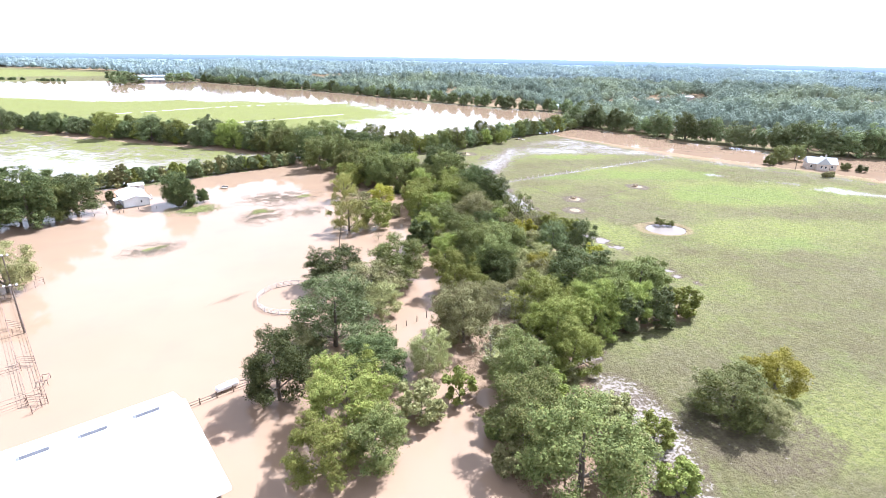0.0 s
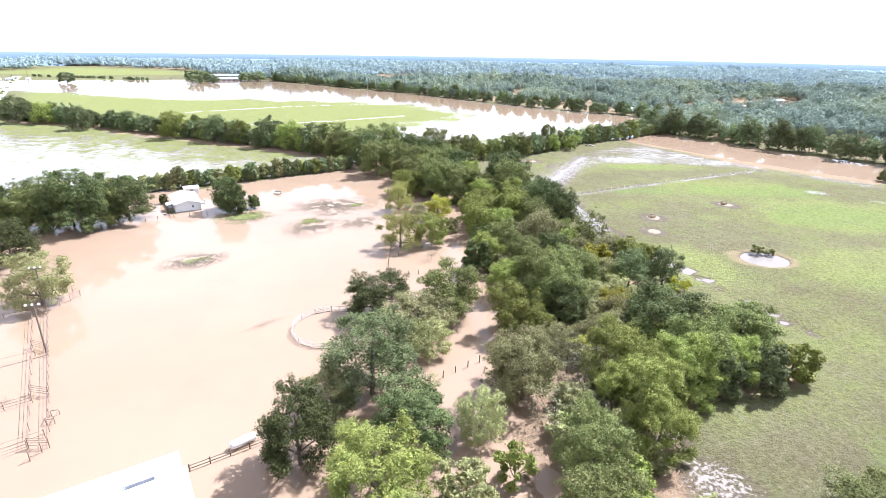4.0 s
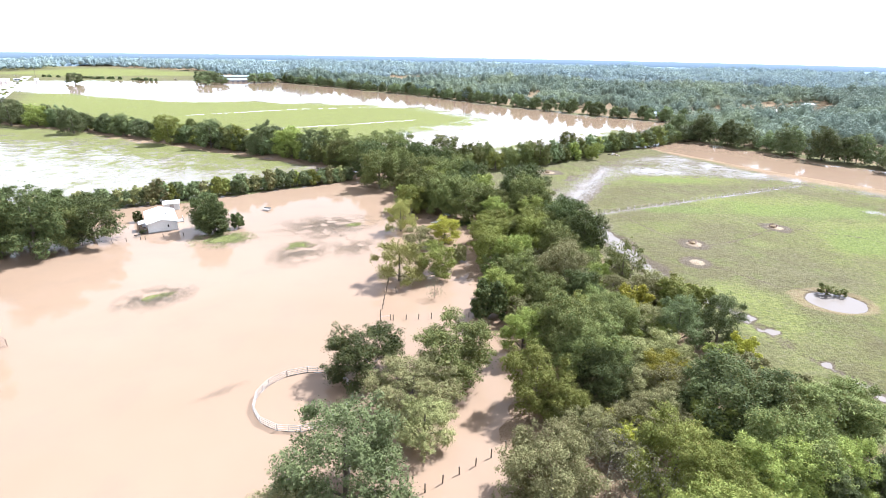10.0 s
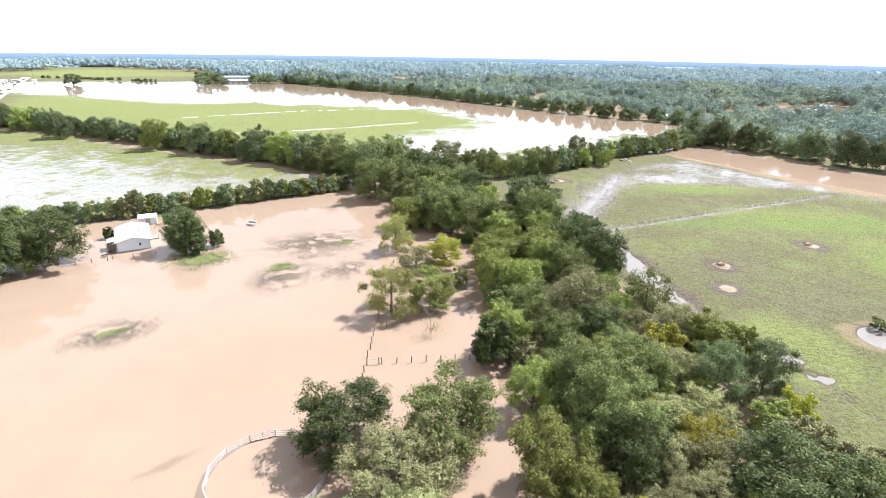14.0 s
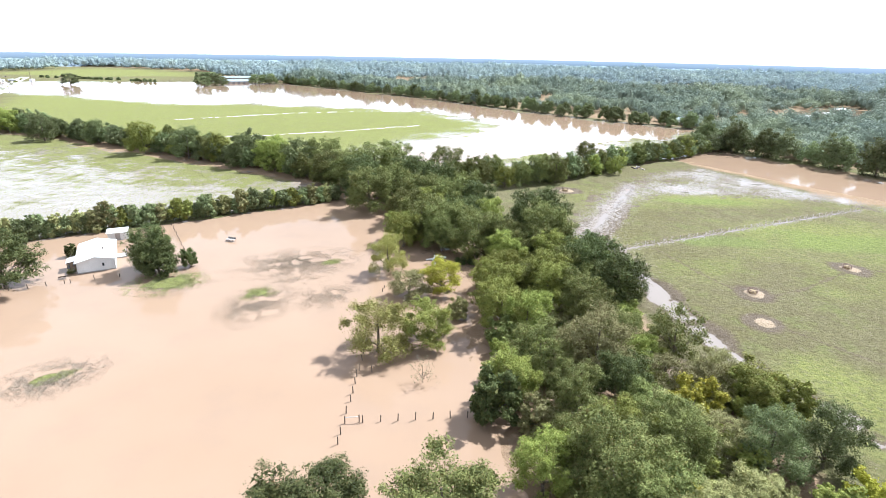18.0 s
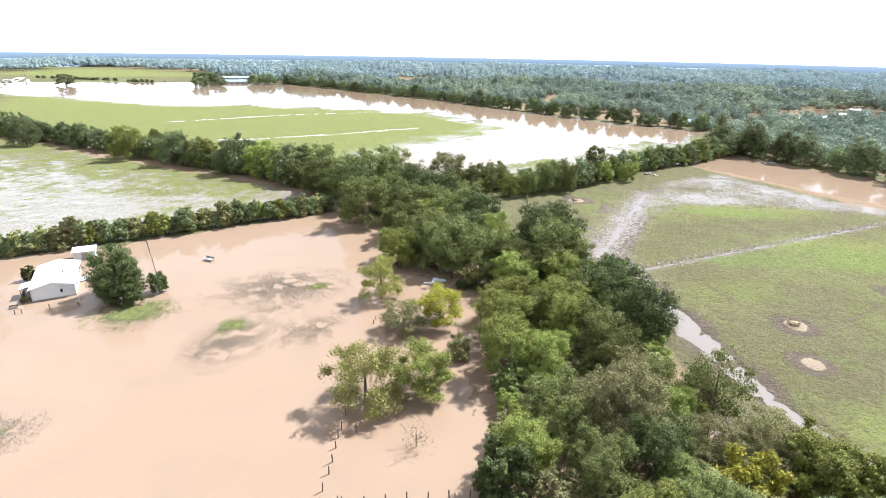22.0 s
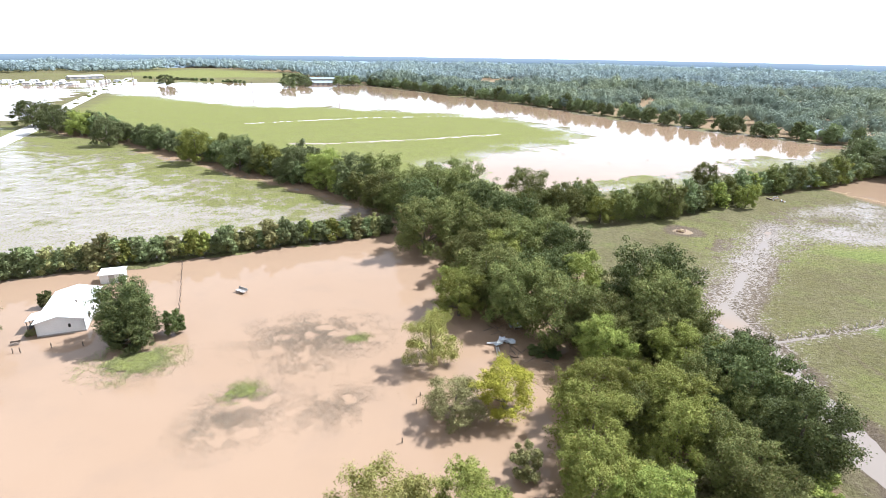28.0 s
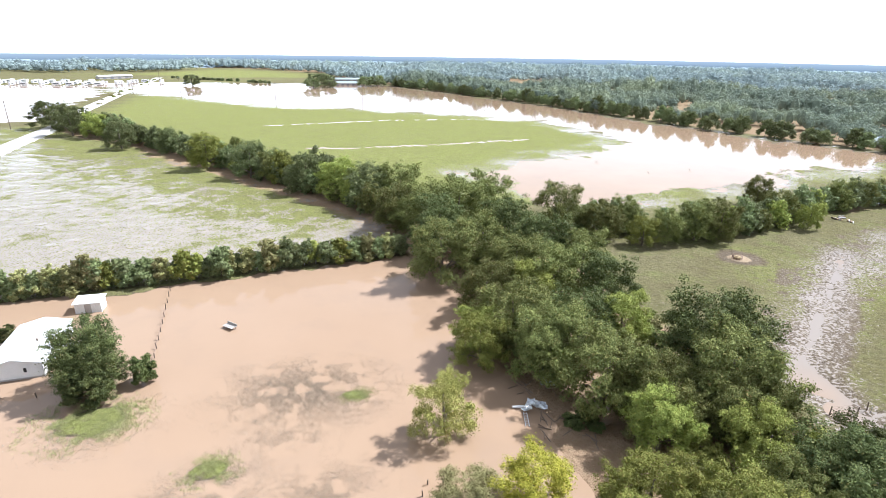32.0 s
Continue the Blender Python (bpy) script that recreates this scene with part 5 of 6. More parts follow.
# ---- house in the flood ----
def flood_house():
    ob = empty("mobile_home", pose(-75.0, 151.0, 0, 0, 0, 33.5), "white mobile home with a white metal roof standing in water", "house")
    W, L, E, R = 3.3, 12.2, 2.35, 3.25
    part("roof_slope", slab(bmesh.new(), [(-W - 0.3, -0.35, E), (0, -0.35, R), (0, L + 0.3, R), (-W - 0.3, L + 0.3, E)], 0.09), WHITE_METAL, ob)
    part("roof_slope", slab(bmesh.new(), [(0, -0.35, R), (W + 0.3, -0.35, E), (W + 0.3, L + 0.3, E), (0, L + 0.3, R)], 0.09), WHITE_METAL, ob)
    for x0, x1 in ((-W, -W + 0.14), (W - 0.14, W)):
        part("side_wall", box(bmesh.new(), x0, x1, 0, L, -0.4, E - 0.03), WHITE_WALL, ob)
    for y in (0.0, L - 0.14):
        bm = bmesh.new()
        a = [(-W, y, -0.4), (W, y, -0.4), (W, y, E - 0.05), (0, y, R - 0.12), (-W, y, E - 0.05)]
        f, b = [bm.verts.new(v) for v in a], [bm.verts.new((v[0], v[1] + 0.14, v[2])) for v in a]
        bm.faces.new(f)
        bm.faces.new(b[::-1])
        for i in range(5):
            bm.faces.new((f[(i + 1) % 5], f[i], b[i], b[(i + 1) % 5]))
        bmesh.ops.recalc_face_normals(bm, faces=bm.faces)
        part("end_wall", bm, WHITE_WALL, ob)
    part("skirting", box(bmesh.new(), -W - 0.03, W + 0.03, -0.05, L + 0.05, -0.3, 0.22), GREY_DECK, ob, "grey skirting at the waterline")
    win = part("window", box(bmesh.new(), 1.0, 1.45, -0.06, 0.02, 1.0, 1.75), WHITE_WALL, ob)
    part("pane", box(bmesh.new(), 1.05, 1.4, -0.08, -0.065, 1.05, 1.7), GLASS, win, "dark glass pane")
    for y in (2.2, 5.2, 8.6):
        win = part("window", box(bmesh.new(), W - 0.01, W + 0.05, y, y + 0.9, 1.0, 1.9), WHITE_WALL, ob)
        part("pane", box(bmesh.new(), W + 0.055, W + 0.07, y + 0.07, y + 0.83, 1.07, 1.83), GLASS, win, "dark glass pane")
    part("flue", rod(bmesh.new(), (1.3, 5.2, 2.7), (1.3, 5.2, 3.35), 0.12), OLD_WOOD, ob)
    part("flue", rod(bmesh.new(), (1.9, 4.0, 2.6), (1.9, 4.0, 2.95), 0.08), WHITE_METAL, ob)
    part("porch_roof", slab(bmesh.new(), [(-5.2, 2.0, 1.95), (-W, 2.0, 2.3), (-W, 5.0, 2.3), (-5.2, 5.0, 1.95)], 0.08), WHITE_METAL, ob)
    for y in (2.2, 3.5, 4.8):
        part("porch_post", box(bmesh.new(), -5.1, -5.0, y - 0.05, y + 0.05, -0.4, 1.85), OLD_WOOD, ob)
    part("porch_wall", box(bmesh.new(), -4.98, -4.9, 2.3, 4.7, -0.3, 0.95), DARK_GAP, ob, "dark wall under the porch roof")
    deck = part("deck", box(bmesh.new(), W + 0.1, W + 1.9, 6.4, 9.0, 0.02, 0.2), GREY_DECK, ob, "grey deck boards")
    for y in (6.4, 7.7, 9.0):
        part("deck_post", box(bmesh.new(), W + 1.8, W + 1.9, y - 0.05, y + 0.05, -0.4, 1.1), GREY_DECK, deck)
    part("deck_rail", box(bmesh.new(), W + 1.8, W + 1.9, 6.4, 9.0, 1.0, 1.08), GREY_DECK, deck)
    part("ramp", box(bmesh.new(), -W - 1.2, -W - 0.3, 5.4, 9.8, 0.1, 0.25), GREY_DECK, ob, "long grey ramp beside the wall")
    part("ramp_rail", box(bmesh.new(), -W - 1.25, -W - 1.18, 5.4, 9.8, 0.85, 0.95), OLD_WOOD, ob)


flood_house()


def shed():
    ob = empty("shed", pose(-83.4, 170.2, 0, 0, 0, 30), "small white shed with a flat metal roof in water", "shed")
    part("body", box(bmesh.new(), -2.0, 2.0, -1.3, 1.3, -0.4, 1.75, 0.02), WHITE_WALL, ob)
    part("roof", slab(bmesh.new(), [(-2.25, -1.55, 1.85), (2.25, -1.55, 1.85), (2.25, 1.55, 2.15), (-2.25, 1.55, 2.15)], 0.08), WHITE_METAL, ob)
    part("door", box(bmesh.new(), -0.5, 0.5, -1.34, -1.305, -0.3, 1.6), GREY_DECK, ob)


shed()


def bench(x, y, turn, label, mat, s=1.0):
    ob = empty("picnic_bench", Matrix.LocRotScale((x, y, 0), Euler((0, 0, radians(turn))), (s, s, s)), label, "bench")
    for i in range(4):
        part("board", box(bmesh.new(), -1.1, 1.1, -0.5 + 0.26 * i, -0.28 + 0.26 * i, 0.42, 0.48), mat, ob)
    for sx in (-0.9, 0.9):
        for sy in (-0.42, 0.42):
            part("leg", rod(bmesh.new(), (sx, sy, -0.4), (sx, sy, 0.42), 0.04, n=6), RUST, ob)
    part("backrest", box(bmesh.new(), -1.1, 1.1, 0.52, 0.58, 0.45, 0.85), mat, ob)


bench(-56.8, 171.6, -15, "low grey slatted stand half under flood water", GREY_DECK)
bench(-79.0, 146.6, 35, "low dark bench standing in flood water", OLD_WOOD, 0.6)


# ---- scrap at the edge of the grove ----
def scrap():
    ob = empty("scrap_sheets", pose(-7.2, 165.4, 0.05, 0, 0, 12), "heap of crumpled pale metal sheets beside the water", "scrap")
    rng = random.Random(5)
    for i in range(9):
        w, d = rng.uniform(0.4, 1.0), rng.uniform(0.5, 1.2)
        bm = bmesh.new()
        bmesh.ops.create_grid(bm, x_segments=5, y_segments=5, size=0.5)
        for v in bm.verts:
            v.co = Vector((v.co.x * w * 1.3, v.co.y * d * 1.3, 0.12 * math.sin(7 * v.co.x + i) * math.cos(5 * v.co.y)))
        bmesh.ops.solidify(bm, geom=bm.faces[:], thickness=0.03)
        s = part("sheet", bm, SHEET if i % 3 else WHITE_METAL, ob)
        s.matrix_basis = pose(rng.uniform(-1.0, 1.2), rng.uniform(-0.6, 0.8), 0.15 + 0.08 * i, rng.uniform(-15, 15), rng.uniform(-15, 15), rng.uniform(0, 180))
    part("tube", rod(bmesh.new(), (-2.7, -0.1, 0.15), (-1.2, 0.1, 0.2), 0.17), TANK_WHITE, ob, "white tube")
    tr = empty("flat_trailer", pose(-6.0, 171.4, 0, 0, 0, 25), "small half-sunk trailer with a pale load under trees", "trailer")
    part("bed", box(bmesh.new(), -0.8, 0.8, -1.6, 1.6, 0.35, 0.5, 0.02), RUST, tr)
    for sx in (-0.78, 0.78):
        part("side_rail", box(bmesh.new(), sx - 0.04, sx + 0.04, -1.6, 1.6, 0.5, 0.95), OLD_WOOD, tr)
        part("wheel", rod(bmesh.new(), (sx * 1.12, 0, 0.25), (sx * 1.35, 0, 0.25), 0.32, n=14), DARK_GAP, tr)
    part("load", box(bmesh.new(), -0.6, 0.6, -1.2, 0.9, 0.5, 0.85, 0.12), SHEET, tr, "pale sheeted load")
    part("drawbar", rod(bmesh.new(), (0, -1.6, 0.42), (0.1, -3.0, 0.2), 0.05, n=6), RUST, tr)
    ld = empty("ladder", pose(-7.8, 163.0, 0.06, 0, 0, 15), "grey ladder lying in the shallow water", "ladder")
    for x in (-0.22, 0.22):
        part("stile", box(bmesh.new(), x - 0.03, x + 0.03, -1.3, 1.3, 0.0, 0.08), SHEET, ld)
    for i in range(8):
        part("rung", rod(bmesh.new(), (-0.22, -1.1 + 0.31 * i, 0.04), (0.22, -1.1 + 0.31 * i, 0.04), 0.025, n=6), SHEET, ld)
    for i in range(26):
        x, y = rng.uniform(-6.5, 1.0), rng.uniform(160.5, 164.5)
        if i > 17:
            x, y = rng.uniform(-11, -7), rng.uniform(167, 172)
        lg = empty("driftwood", pose(x, y, 0.08, 0, rng.uniform(-6, 6), rng.uniform(0, 180)), "bare grey branch washed up at the water's edge", "branch", "driftwood")
        n = rng.uniform(0.8, 2.2)
        part("stem", rod(bmesh.new(), (-n / 2, 0, 0), (n / 2, 0.1, 0.08), 0.06, 0.03, 6), OLD_WOOD, lg)
        part("twig", rod(bmesh.new(), (0.1, 0, 0.03), (0.4 * n, 0.35, 0.22), 0.03, 0.012, 5), OLD_WOOD, lg)


scrap()


# ---- hay feeders on the trampled mounds ----
def feeder(x, y, turn, s=0.82):
    ob = empty("hay_feeder", Matrix.LocRotScale((x, y, 0.42), Euler((0, 0, radians(turn))), (s, s, s)), "rusty round hay feeder with trampled hay inside", "feeder", "hay feeders")
    for z in (0.12, 0.5, 0.85):
        part("hoop", ring(bmesh.new(), 1.15, z, 0.045), RUST, ob)
    for i in range(10):
        a = 2 * math.pi * i / 10
        part("bar", rod(bmesh.new(), (1.15 * math.cos(a), 1.15 * math.sin(a), -0.2), (1.15 * math.cos(a), 1.15 * math.sin(a), 0.85), 0.03, n=5), RUST, ob)
    bm = bmesh.new()
    bmesh.ops.create_icosphere(bm, subdivisions=3, radius=0.85)
    for v in bm.verts:
        v.co.z = max(-0.2, v.co.z * 0.55 + 0.2 + 0.12 * math.sin(9 * v.co.x) * math.cos(8 * v.co.y))
    part("hay", bm, HAY, ob, "loose old hay")


feeder(54.4, 154.7, 0)
feeder(81.3, 170.3, 40)
feeder(29.2, 230.6, 70, 0.9)


# ---- grass in the water ----
def tufts(name, label, mat, spots, blade, seed):
    """Many single blades in clumps over elliptical spots: x, y, half-length, half-width, turn, clumps, height."""
    rng = np.random.RandomState(seed)
    vs = []
    for x, y, a, b, turn, n, h in spots:
        q = rng.normal(size=(n, 2)) * 0.48
        q = q[np.hypot(q[:, 0], q[:, 1]) < 1.25]
        patch = fractal(q[:, 0] * a + x, q[:, 1] * b + y, 2.2, seed + 5, 3)
        q = q[patch > -0.02 - 0.35 * rng.rand(len(patch)) ** 2]
        c, s = math.cos(radians(turn)), math.sin(radians(turn))
        px, py = x + q[:, 0] * a * c - q[:, 1] * b * s, y + q[:, 0] * a * s + q[:, 1] * b * c
        for k in range(3):
            m = len(px)
            t = rng.rand(m) * 6.28
            bx, by = px + rng.normal(size=m) * 0.12, py + rng.normal(size=m) * 0.12
            lean = h * (0.5 + rng.rand(m)) * 1.1
            hh = h * (0.4 + 0.9 * rng.rand(m))
            w = blade * (0.6 + 0.8 * rng.rand(m))
            vs.append(np.stack([np.stack([bx - w * np.sin(t), by + w * np.cos(t), np.full(m, -0.03)], 1), np.stack([bx + w * np.sin(t), by - w * np.cos(t), np.full(m, -0.03)], 1),
                                np.stack([bx + lean * np.cos(t), by + lean * np.sin(t), hh], 1)], 1).reshape(-1, 3))
    v = np.concatenate(vs)
    return tagged(raw(name, v, np.arange(len(v)).reshape(-1, 3), mat), label, "grass", kind="stuff")


tufts("drowned_grass", "grey dead grass standing out of brown water", THATCH,
      [(-36.8, 160.2, 12, 8.0, 22, 34000, 0.06), (-37.5, 140.5, 8.0, 6.0, 80, 15000, 0.06), (-26.0, 144.8, 7, 5.0, 40, 8500, 0.06), (-33.5, 151.5, 6, 2.0, 15, 1100, 0.09),
       (-56.5, 115.0, 6.4, 4.6, 40, 6000, 0.12), (-32, 88.5, 4.0, 0.9, 45, 260, 0.10), (-57.5, 147, 8.0, 6.2, 30, 4000, 0.10), (-58, 66, 4.5, 2.0, 30, 350, 0.09),
       (-40, 138, 4.0, 3.0, 60, 1600, 0.10)], 0.036, 3)
tufts("island_grass", "green grass on low humps in the flood", TURF,
      [(-58.4, 147.0, 6.4, 5.0, 30, 11000, 0.15), (-39.3, 144.6, 3.4, 2.4, 35, 2600, 0.14), (-30.0, 161.5, 2.8, 1.6, 20, 1100, 0.14), (-55.2, 116.5, 1.8, 1.2, 40, 450, 0.14)], 0.035, 9)


# ---- undergrowth between the trees ----
def undergrowth():
    rng = random.Random(21)
    xs = np.array([rng.uniform(0, 52) for _ in range(1100)])
    ys = np.array([rng.uniform(30, 232) for _ in range(1100)])
    d = inside(xs, ys, BELT_FLOOR)
    n = 0
    for x, y, q in zip(xs, ys, d):
        if q > 0.5 and n < 130 and x > (10 if y < 120 else 4):
            n += 1
            dry = 55 < y < 95 and 8 < x < 30
            if dry and rng.random() < 0.6:
                continue
            k = rng.choice("ddoog" if dry else "gongoo")
            r = rng.uniform(1.2, 2.9)
            plant(float(x), float(y), r, r * rng.uniform(1.3, 2.0), k, 0.0)


undergrowth()


def brush(x0, x1, y0, y1, count, kinds, seed):
    """Low olive and dry brush that fills a clearing of the grove."""
    rng = random.Random(seed)
    for _ in range(count):
        r = rng.uniform(1.3, 2.7)
        plant(rng.uniform(x0, x1), rng.uniform(y0, y1), r, r * rng.uniform(1.2, 1.8), rng.choice(kinds))


for dx, dy, r, h in ((0, 0, 1.5, 1.6), (1.4, 0.6, 1.2, 1.4), (2.4, -0.3, 1.0, 1.1)):
    plant(-1.9 + dx, 163.9 + dy, r, h, "k")
brush(14, 31, 74, 108, 34, "dodyod", 31)
# olive and half-dry growth of the clearing
for row in ((24.5, 97.5, 3.3, 6.0, "o"), (29.0, 99.0, 3.4, 6.5, "o"), (27.0, 93.5, 3.2, 6.2, "y"), (22.5, 90.5, 3.2, 6.0, "o"), (25.0, 86.0, 3.4, 6.0, "o"), (21.0, 83.6, 3.2, 5.8, "o"),
            (29.0, 82.6, 3.4, 6.5, "g"), (14.6, 81.0, 3.3, 6.2, "o"), (18.2, 79.0, 3.2, 5.6, "d"), (24.0, 81.0, 3.2, 6.0, "o"), (30.0, 107.5, 3.4, 6.6, "o"), (25.0, 110.0, 3.4, 7.0, "o"),
            (31.5, 118.0, 3.2, 7.0, "o"), (27.0, 121.0, 3.2, 6.0, "o"), (24.2, 125.5, 3.3, 6.6, "g"), (30.0, 130.5, 3.2, 5.8, "o"), (23.6, 130.5, 3.4, 7.4, "n"), (12.8, 85.6, 3.2, 6.6, "g"), (13.0, 104.5, 3.4, 7.4, "n"), (21.5, 106.0, 3.6, 8.0, "n")):
    plant(*row)
brush(12, 24, 58, 74, 14, "dod", 33)
brush(10, 30, 104, 150, 24, "goo", 35)
for x, y, r, h in ((69.9, 128.2, 1.5, 2.2), (72.3, 127.6, 1.1, 1.6), (-85.7, 158.0, 1.1, 2.4), (-79.3, 149.5, 0.8, 1.0)):
    plant(x, y, r, h, "s" if x > 0 else "o")


# ---- house by the eastern flood ----
def gabled(bm, x0, x1, y0, y1, e, r):
    """Roof solid with its ridge along x."""
    ym = (y0 + y1) / 2
    v = [bm.verts.new(c) for c in ((x0, y0, e), (x1, y0, e), (x1, y1, e), (x0, y1, e), (x0, ym, r), (x1, ym, r))]
    for f in ((0, 1, 5, 4), (2, 3, 4, 5), (1, 2, 5), (3, 0, 4), (3, 2, 1, 0)):
        bm.faces.new([v[i] for i in f])
    bmesh.ops.recalc_face_normals(bm, faces=bm.faces)
    return bm


def east_house(x, y, turn, s, label, roof):
    ob = empty("farm_house", Matrix.LocRotScale((x, y, 0.1), Euler((0, 0, radians(turn))), (s, s, s)), label, "house", "farm houses")
    part("wall", box(bmesh.new(), -7, 7, -4, 4, -0.3, 3.2), TAN_BRICK, ob)
    part("roof", gabled(bmesh.new(), -7.5, 7.5, -4.6, 4.6, 3.15, 6.2), roof, ob)
    wing = part("wing", box(bmesh.new(), -3.2, 2.8, -6.5, -4.0, -0.3, 3.2), TAN_BRICK, ob)
    w = part("wing_roof", gabled(bmesh.new(), -7.2, 0.6, -3.4, 3.4, 3.2, 6.9), roof, ob)
    w.matrix_basis = pose(-0.2, 0, 0, 0, 0, 90)
    g = part("gable", gabled(bmesh.new(), -0.1, 0.1, -2.9, 2.9, 3.0, 6.3), TAN_BRICK, ob)
    g.matrix_basis = pose(-0.2, -6.95, 0, 0, 0, 90)
    for x0 in (-5.8, -1.6, 0.4, 4.2):
        yy = -6.5 if -3 < x0 < 2 else -4.0
        win = part("window", box(bmesh.new(), x0, x0 + 1.1, yy - 0.06, yy + 0.02, 0.9, 2.3), WHITE_WALL, ob)
        part("pane", box(bmesh.new(), x0 + 0.1, x0 + 1.0, yy - 0.08, yy - 0.062, 1.0, 2.2), GLASS, win, "dark glass pane")
    part("door", box(bmesh.new(), 3.0, 3.9, -4.06, -4.0, -0.1, 2.05), OLD_WOOD, ob)
    part("chimney", box(bmesh.new(), 1.9, 2.6, 0.4, 1.1, 5.0, 7.4, 0.02), TAN_BRICK, ob)


east_house(174.0, 201.0, -22, 0.74, "pale brick farm house with a light grey gabled roof", PALE_SHINGLE)
east_house(131.0, 423.0, 20, 0.75, "small pale house with a grey roof among trees", BLUE_METAL)
for x, y, r, h, k in ((157.3, 208.1, 2.4, 4.2, "n"), (166.0, 214.5, 4.6, 7.5, "n"), (175.7, 217.8, 4.2, 7.5, "n"), (186.2, 193.3, 2.0, 3.2, "b"), (162.7, 183.6, 1.4, 2.6, "o"),
                      (165.6, 184.5, 1.4, 2.6, "o"), (182.2, 197.0, 1.8, 3.2, "n"), (-450.5, 634.5, 9.0, 13.0, "h"), (-313, 662, 10, 11, "h"), (-300, 676, 8, 9, "h"), (-276, 716, 9, 12, "h"), (-262, 726, 10, 13, "h"), (-338, 742, 9, 11, "h"), (-352, 758, 9, 12, "h"), (-372, 770, 9, 11, "h")):
    plant(x, y, r, h, k)
yard = empty("yard_pole", pose(162.0, 198.9, 0), "wooden service pole beside the house", "pole")
part("pole", rod(bmesh.new(), (0, 0, -0.4), (0, 0, 5.5), 0.12, 0.09), OLD_WOOD, yard)
part("lamp", box(bmesh.new(), -0.15, 0.5, -0.12, 0.12, 5.2, 5.4, 0.03), SHEET, yard)
for i, (x, y, a) in enumerate(((64.2, 274.5, 20), (65.2, 271.0, 70), (62.6, 272.6, 120))):
    d = empty("debris_heap", pose(x, y, 0.3, 0, 0, a), "low heap of pale boards and brush on mud", "debris", "debris at the marsh")
    for j in range(5):
        part("board", box(bmesh.new(), -1.2 + 0.2 * j, 0.9 + 0.1 * j, -0.7 + 0.3 * j, -0.5 + 0.3 * j, -0.3 + 0.05 * j, 0.1 + 0.06 * j), (OLD_WOOD, SHEET, RAW_WOOD)[(i + j) % 3], d)


# ---- road and the far farmsteads ----
def road():
    vs, line = [], []
    for (ax, ay), (bx, by) in zip(ROAD, ROAD[1:]):
        n = int(math.hypot(bx - ax, by - ay) / 12)
        line += [(ax + (bx - ax) * i / n, ay + (by - ay) * i / n) for i in range(n)]
    line.append(ROAD[-1])
    for i, (x, y) in enumerate(line):
        (ax, ay), (bx, by) = line[max(0, i - 1)], line[min(len(line) - 1, i + 1)]
        d = math.hypot(bx - ax, by - ay)
        nx, ny = (by - ay) / d, -(bx - ax) / d
        vs += [(x + nx * w, y + ny * w, z) for w, z in ((-6.5, -0.3), (-4.2, 0.62), (4.2, 0.62), (6.5, -0.3))]
    k = len(line)
    faces = [(4 * i + j, 4 * i + j + 1, 4 * i + j + 5, 4 * i + j + 4) for i in range(k - 1) for j in range(3)]
    tagged(raw("road", np.array(vs), np.array(faces), ROAD_MAT), "pale raised farm road between flooded fields", "road", kind="structure")
    rng = random.Random(2)
    for i in range(26):
        f = rng.uniform(0.24, 0.95)
        x, y = line[int(f * (k - 1))]
        s = rng.choice((-1, 1))
        plant(x + s * 7.5 * 0.8, y - s * 7.5 * 0.55, rng.uniform(1.0, 2.2), rng.uniform(1.2, 2.6), rng.choice("og"))


road()


def far_barn(x, y, turn, length, width, h, roof, label, name="far_barn"):
    ob = empty(name, pose(x, y, 0, 0, 0, turn), label, "barn", "far farm buildings")
    part("wall", box(bmesh.new(), -length / 2, length / 2, -width / 2, width / 2, -0.3, h), GREY_DECK, ob)
    part("roof", gabled(bmesh.new(), -length / 2 - 0.5, length / 2 + 0.5, -width / 2 - 0.6, width / 2 + 0.6, h, h + width * 0.16), roof, ob)
    for i in range(4):
        x0 = -length * 0.4 + i * length * 0.22
        part("doorway", box(bmesh.new(), x0, x0 + length * 0.1, -width / 2 - 0.1, -width / 2 - 0.02, 0, h * 0.75), DARK_GAP, ob)


far_barn(-303, 722, 28, 28, 14, 2.4, BLUE_METAL, "low farm building with a blue-green metal roof")
far_barn(-325, 766, 28, 40, 12, 4.2, BLUE_METAL, "long far shed with a blue-grey roof")
far_barn(-622, 694, 72, 42, 10, 3.5, WHITE_METAL, "long pale shed beside the road")


for x, y, turn in ((214, 462, 15), (240, 476, 20), (266, 500, 25), (300, 540, 10)):
    far_barn(x, y, turn, 9, 6, 2.2, WHITE_METAL, "small shed with a pale roof in the flooded clearing", "far_shed")


def utility_pole(x, y, h=15.0):
    ob = empty("utility_pole", pose(x, y, 0, 0, 0, 20), "tall wooden utility pole in a flooded field", "pole", "utility poles")
    part("pole", rod(bmesh.new(), (0, 0, -0.6), (0, 0, h), 0.22, 0.14), OLD_WOOD, ob)
    part("crossarm", box(bmesh.new(), -1.4, 1.4, -0.1, 0.1, h - 1.1, h - 0.85), OLD_WOOD, ob)
    for x0 in (-1.2, 0.0, 1.2):
        part("insulator", rod(bmesh.new(), (x0, 0, h - 0.85), (x0, 0, h - 0.55), 0.09), SHEET, ob)


for x, y in ((-265.8, 513.0), (-194.1, 529.0), (-383.0, 538.0), (-300, 318), (-420, 520), (-500, 640)):
    utility_pole(x, y)


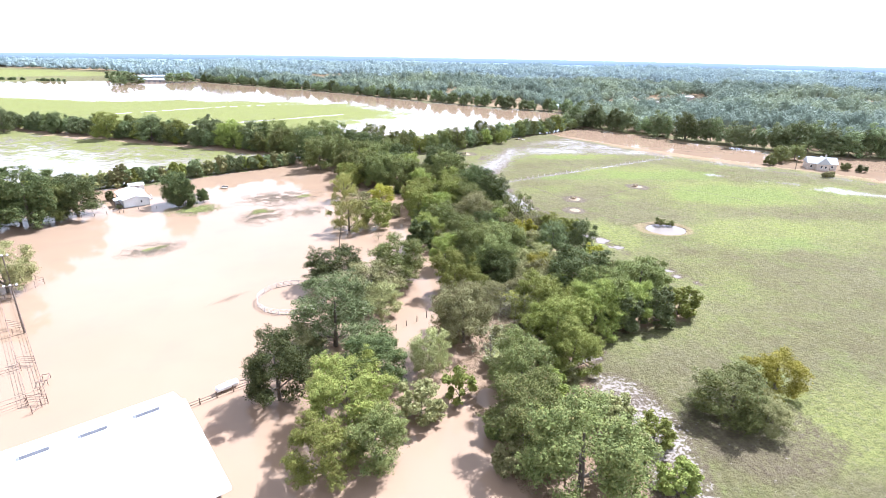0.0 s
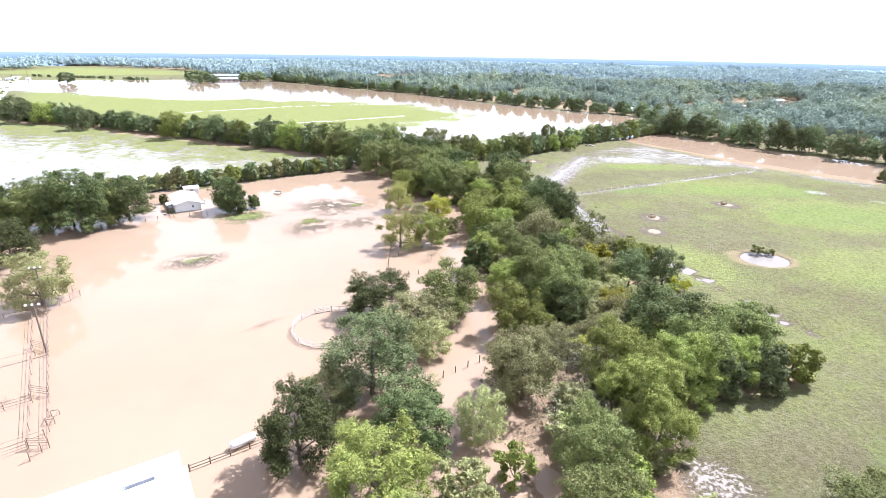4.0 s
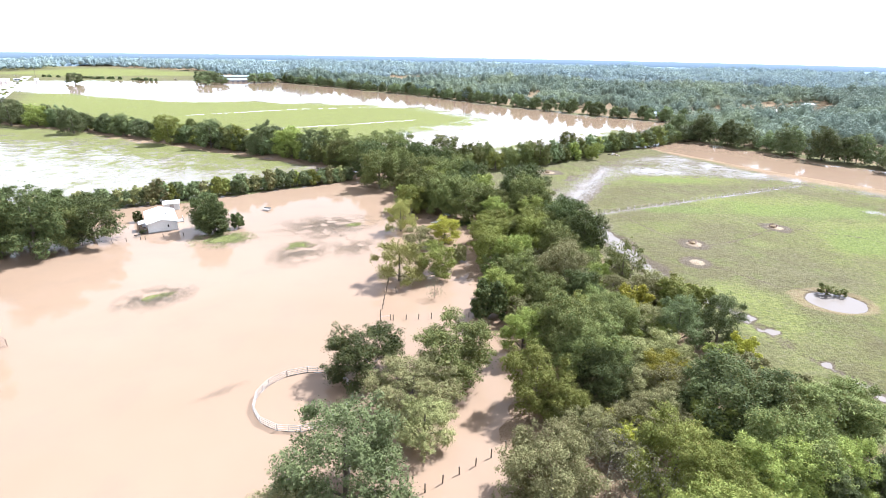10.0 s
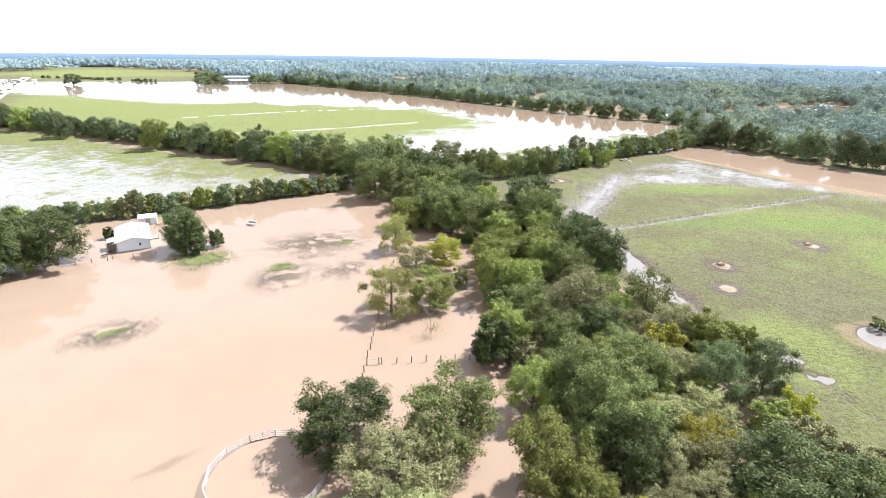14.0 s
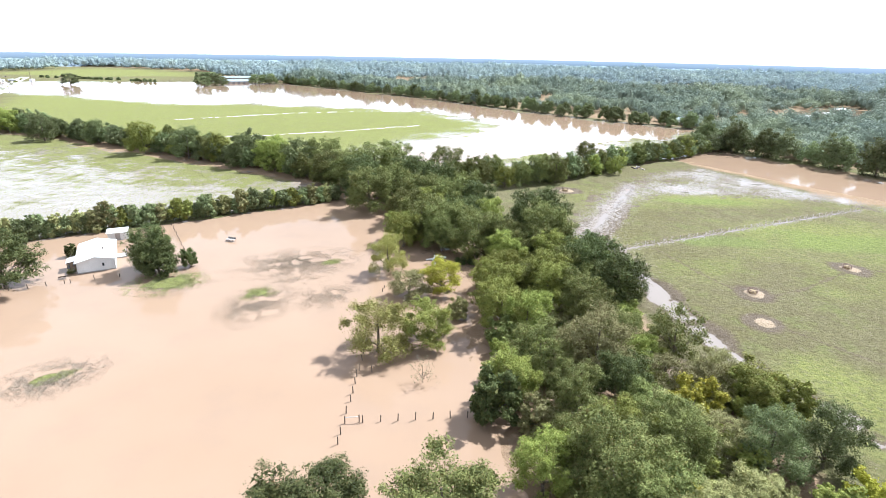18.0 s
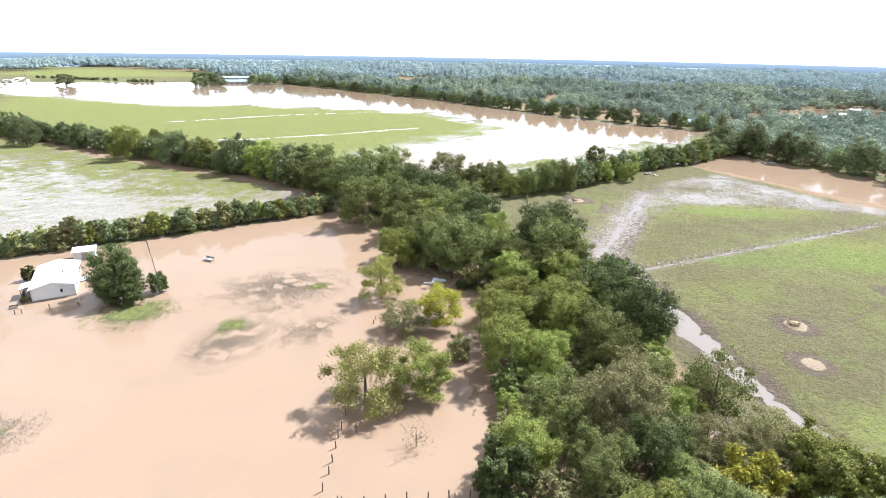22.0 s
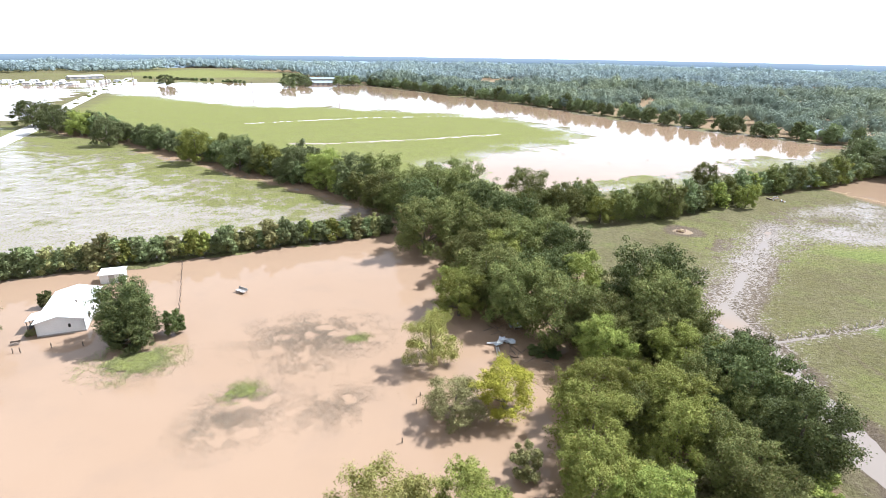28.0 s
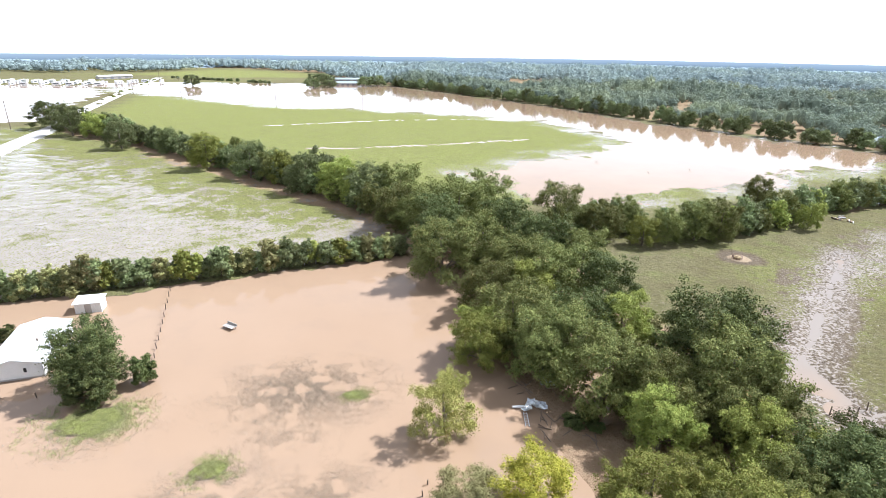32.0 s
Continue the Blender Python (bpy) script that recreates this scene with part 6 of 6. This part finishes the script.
def caravan_park():
    rng = random.Random(8)
    first = None
    for r in range(5):
        for i in range(15):
            if rng.random() < 0.12:
                continue
            x = -722 + i * 13.5 + r * 4 + rng.uniform(-2, 2)
            y = 505 + i * 6.0 + r * 17 + rng.uniform(-2, 2)
            m = pose(x, y, 0.05, 0, 0, rng.choice((20, 110, 25, 115)))
            if first is None:
                first = empty("caravan", m, "white caravan parked in a flooded camp ground", "caravan", "caravans of the camp ground")
                part("body", box(bmesh.new(), -4.2, 4.2, -1.3, 1.3, 0.5, 3.3, 0.15), TANK_WHITE, first)
                part("window_band", box(bmesh.new(), -3.0, 2.6, -1.34, -1.305, 1.7, 2.4), GLASS, first, "dark window band")
                part("roof_unit", box(bmesh.new(), -0.6, 0.6, -0.5, 0.5, 3.3, 3.65, 0.05), WHITE_METAL, first)
                for wx in (-0.6, 0.6):
                    part("wheel", rod(bmesh.new(), (wx, -1.32, 0.4), (wx, -1.1, 0.4), 0.4, n=12), DARK_GAP, first)
            else:
                copy_thing(first, m)


caravan_park()
for x, y in ((16.6, 317.8), (32.3, 328.8), (-2.3, 332.8), (100.0, 353.2), (105.5, 358.7), (71.9, 404.2)):
    plant(x, y, 0.75, 0.9, "d")

# ---- added glowing haze band along the horizon ----
def distance():
    m, n, l, p = material("glowing_haze_band")
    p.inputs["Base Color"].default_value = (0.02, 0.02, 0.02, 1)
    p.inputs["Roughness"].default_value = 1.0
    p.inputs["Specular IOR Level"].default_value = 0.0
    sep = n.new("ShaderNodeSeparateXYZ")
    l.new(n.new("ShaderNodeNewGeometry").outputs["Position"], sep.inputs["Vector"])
    # emission, bluer below and paler above, stands in for haze in the air
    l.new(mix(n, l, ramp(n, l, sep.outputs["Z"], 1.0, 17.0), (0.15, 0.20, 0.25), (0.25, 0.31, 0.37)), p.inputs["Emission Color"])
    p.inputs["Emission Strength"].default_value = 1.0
    a = np.linspace(-1.35, 1.45, 220)
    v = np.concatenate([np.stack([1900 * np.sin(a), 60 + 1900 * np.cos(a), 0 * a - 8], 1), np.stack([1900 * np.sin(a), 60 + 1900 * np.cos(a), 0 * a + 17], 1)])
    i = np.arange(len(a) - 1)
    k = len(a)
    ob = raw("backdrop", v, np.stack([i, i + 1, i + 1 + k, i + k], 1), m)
    tagged(ob, "added glowing pale blue haze band along the horizon", "backdrop", kind="structure")


distance()
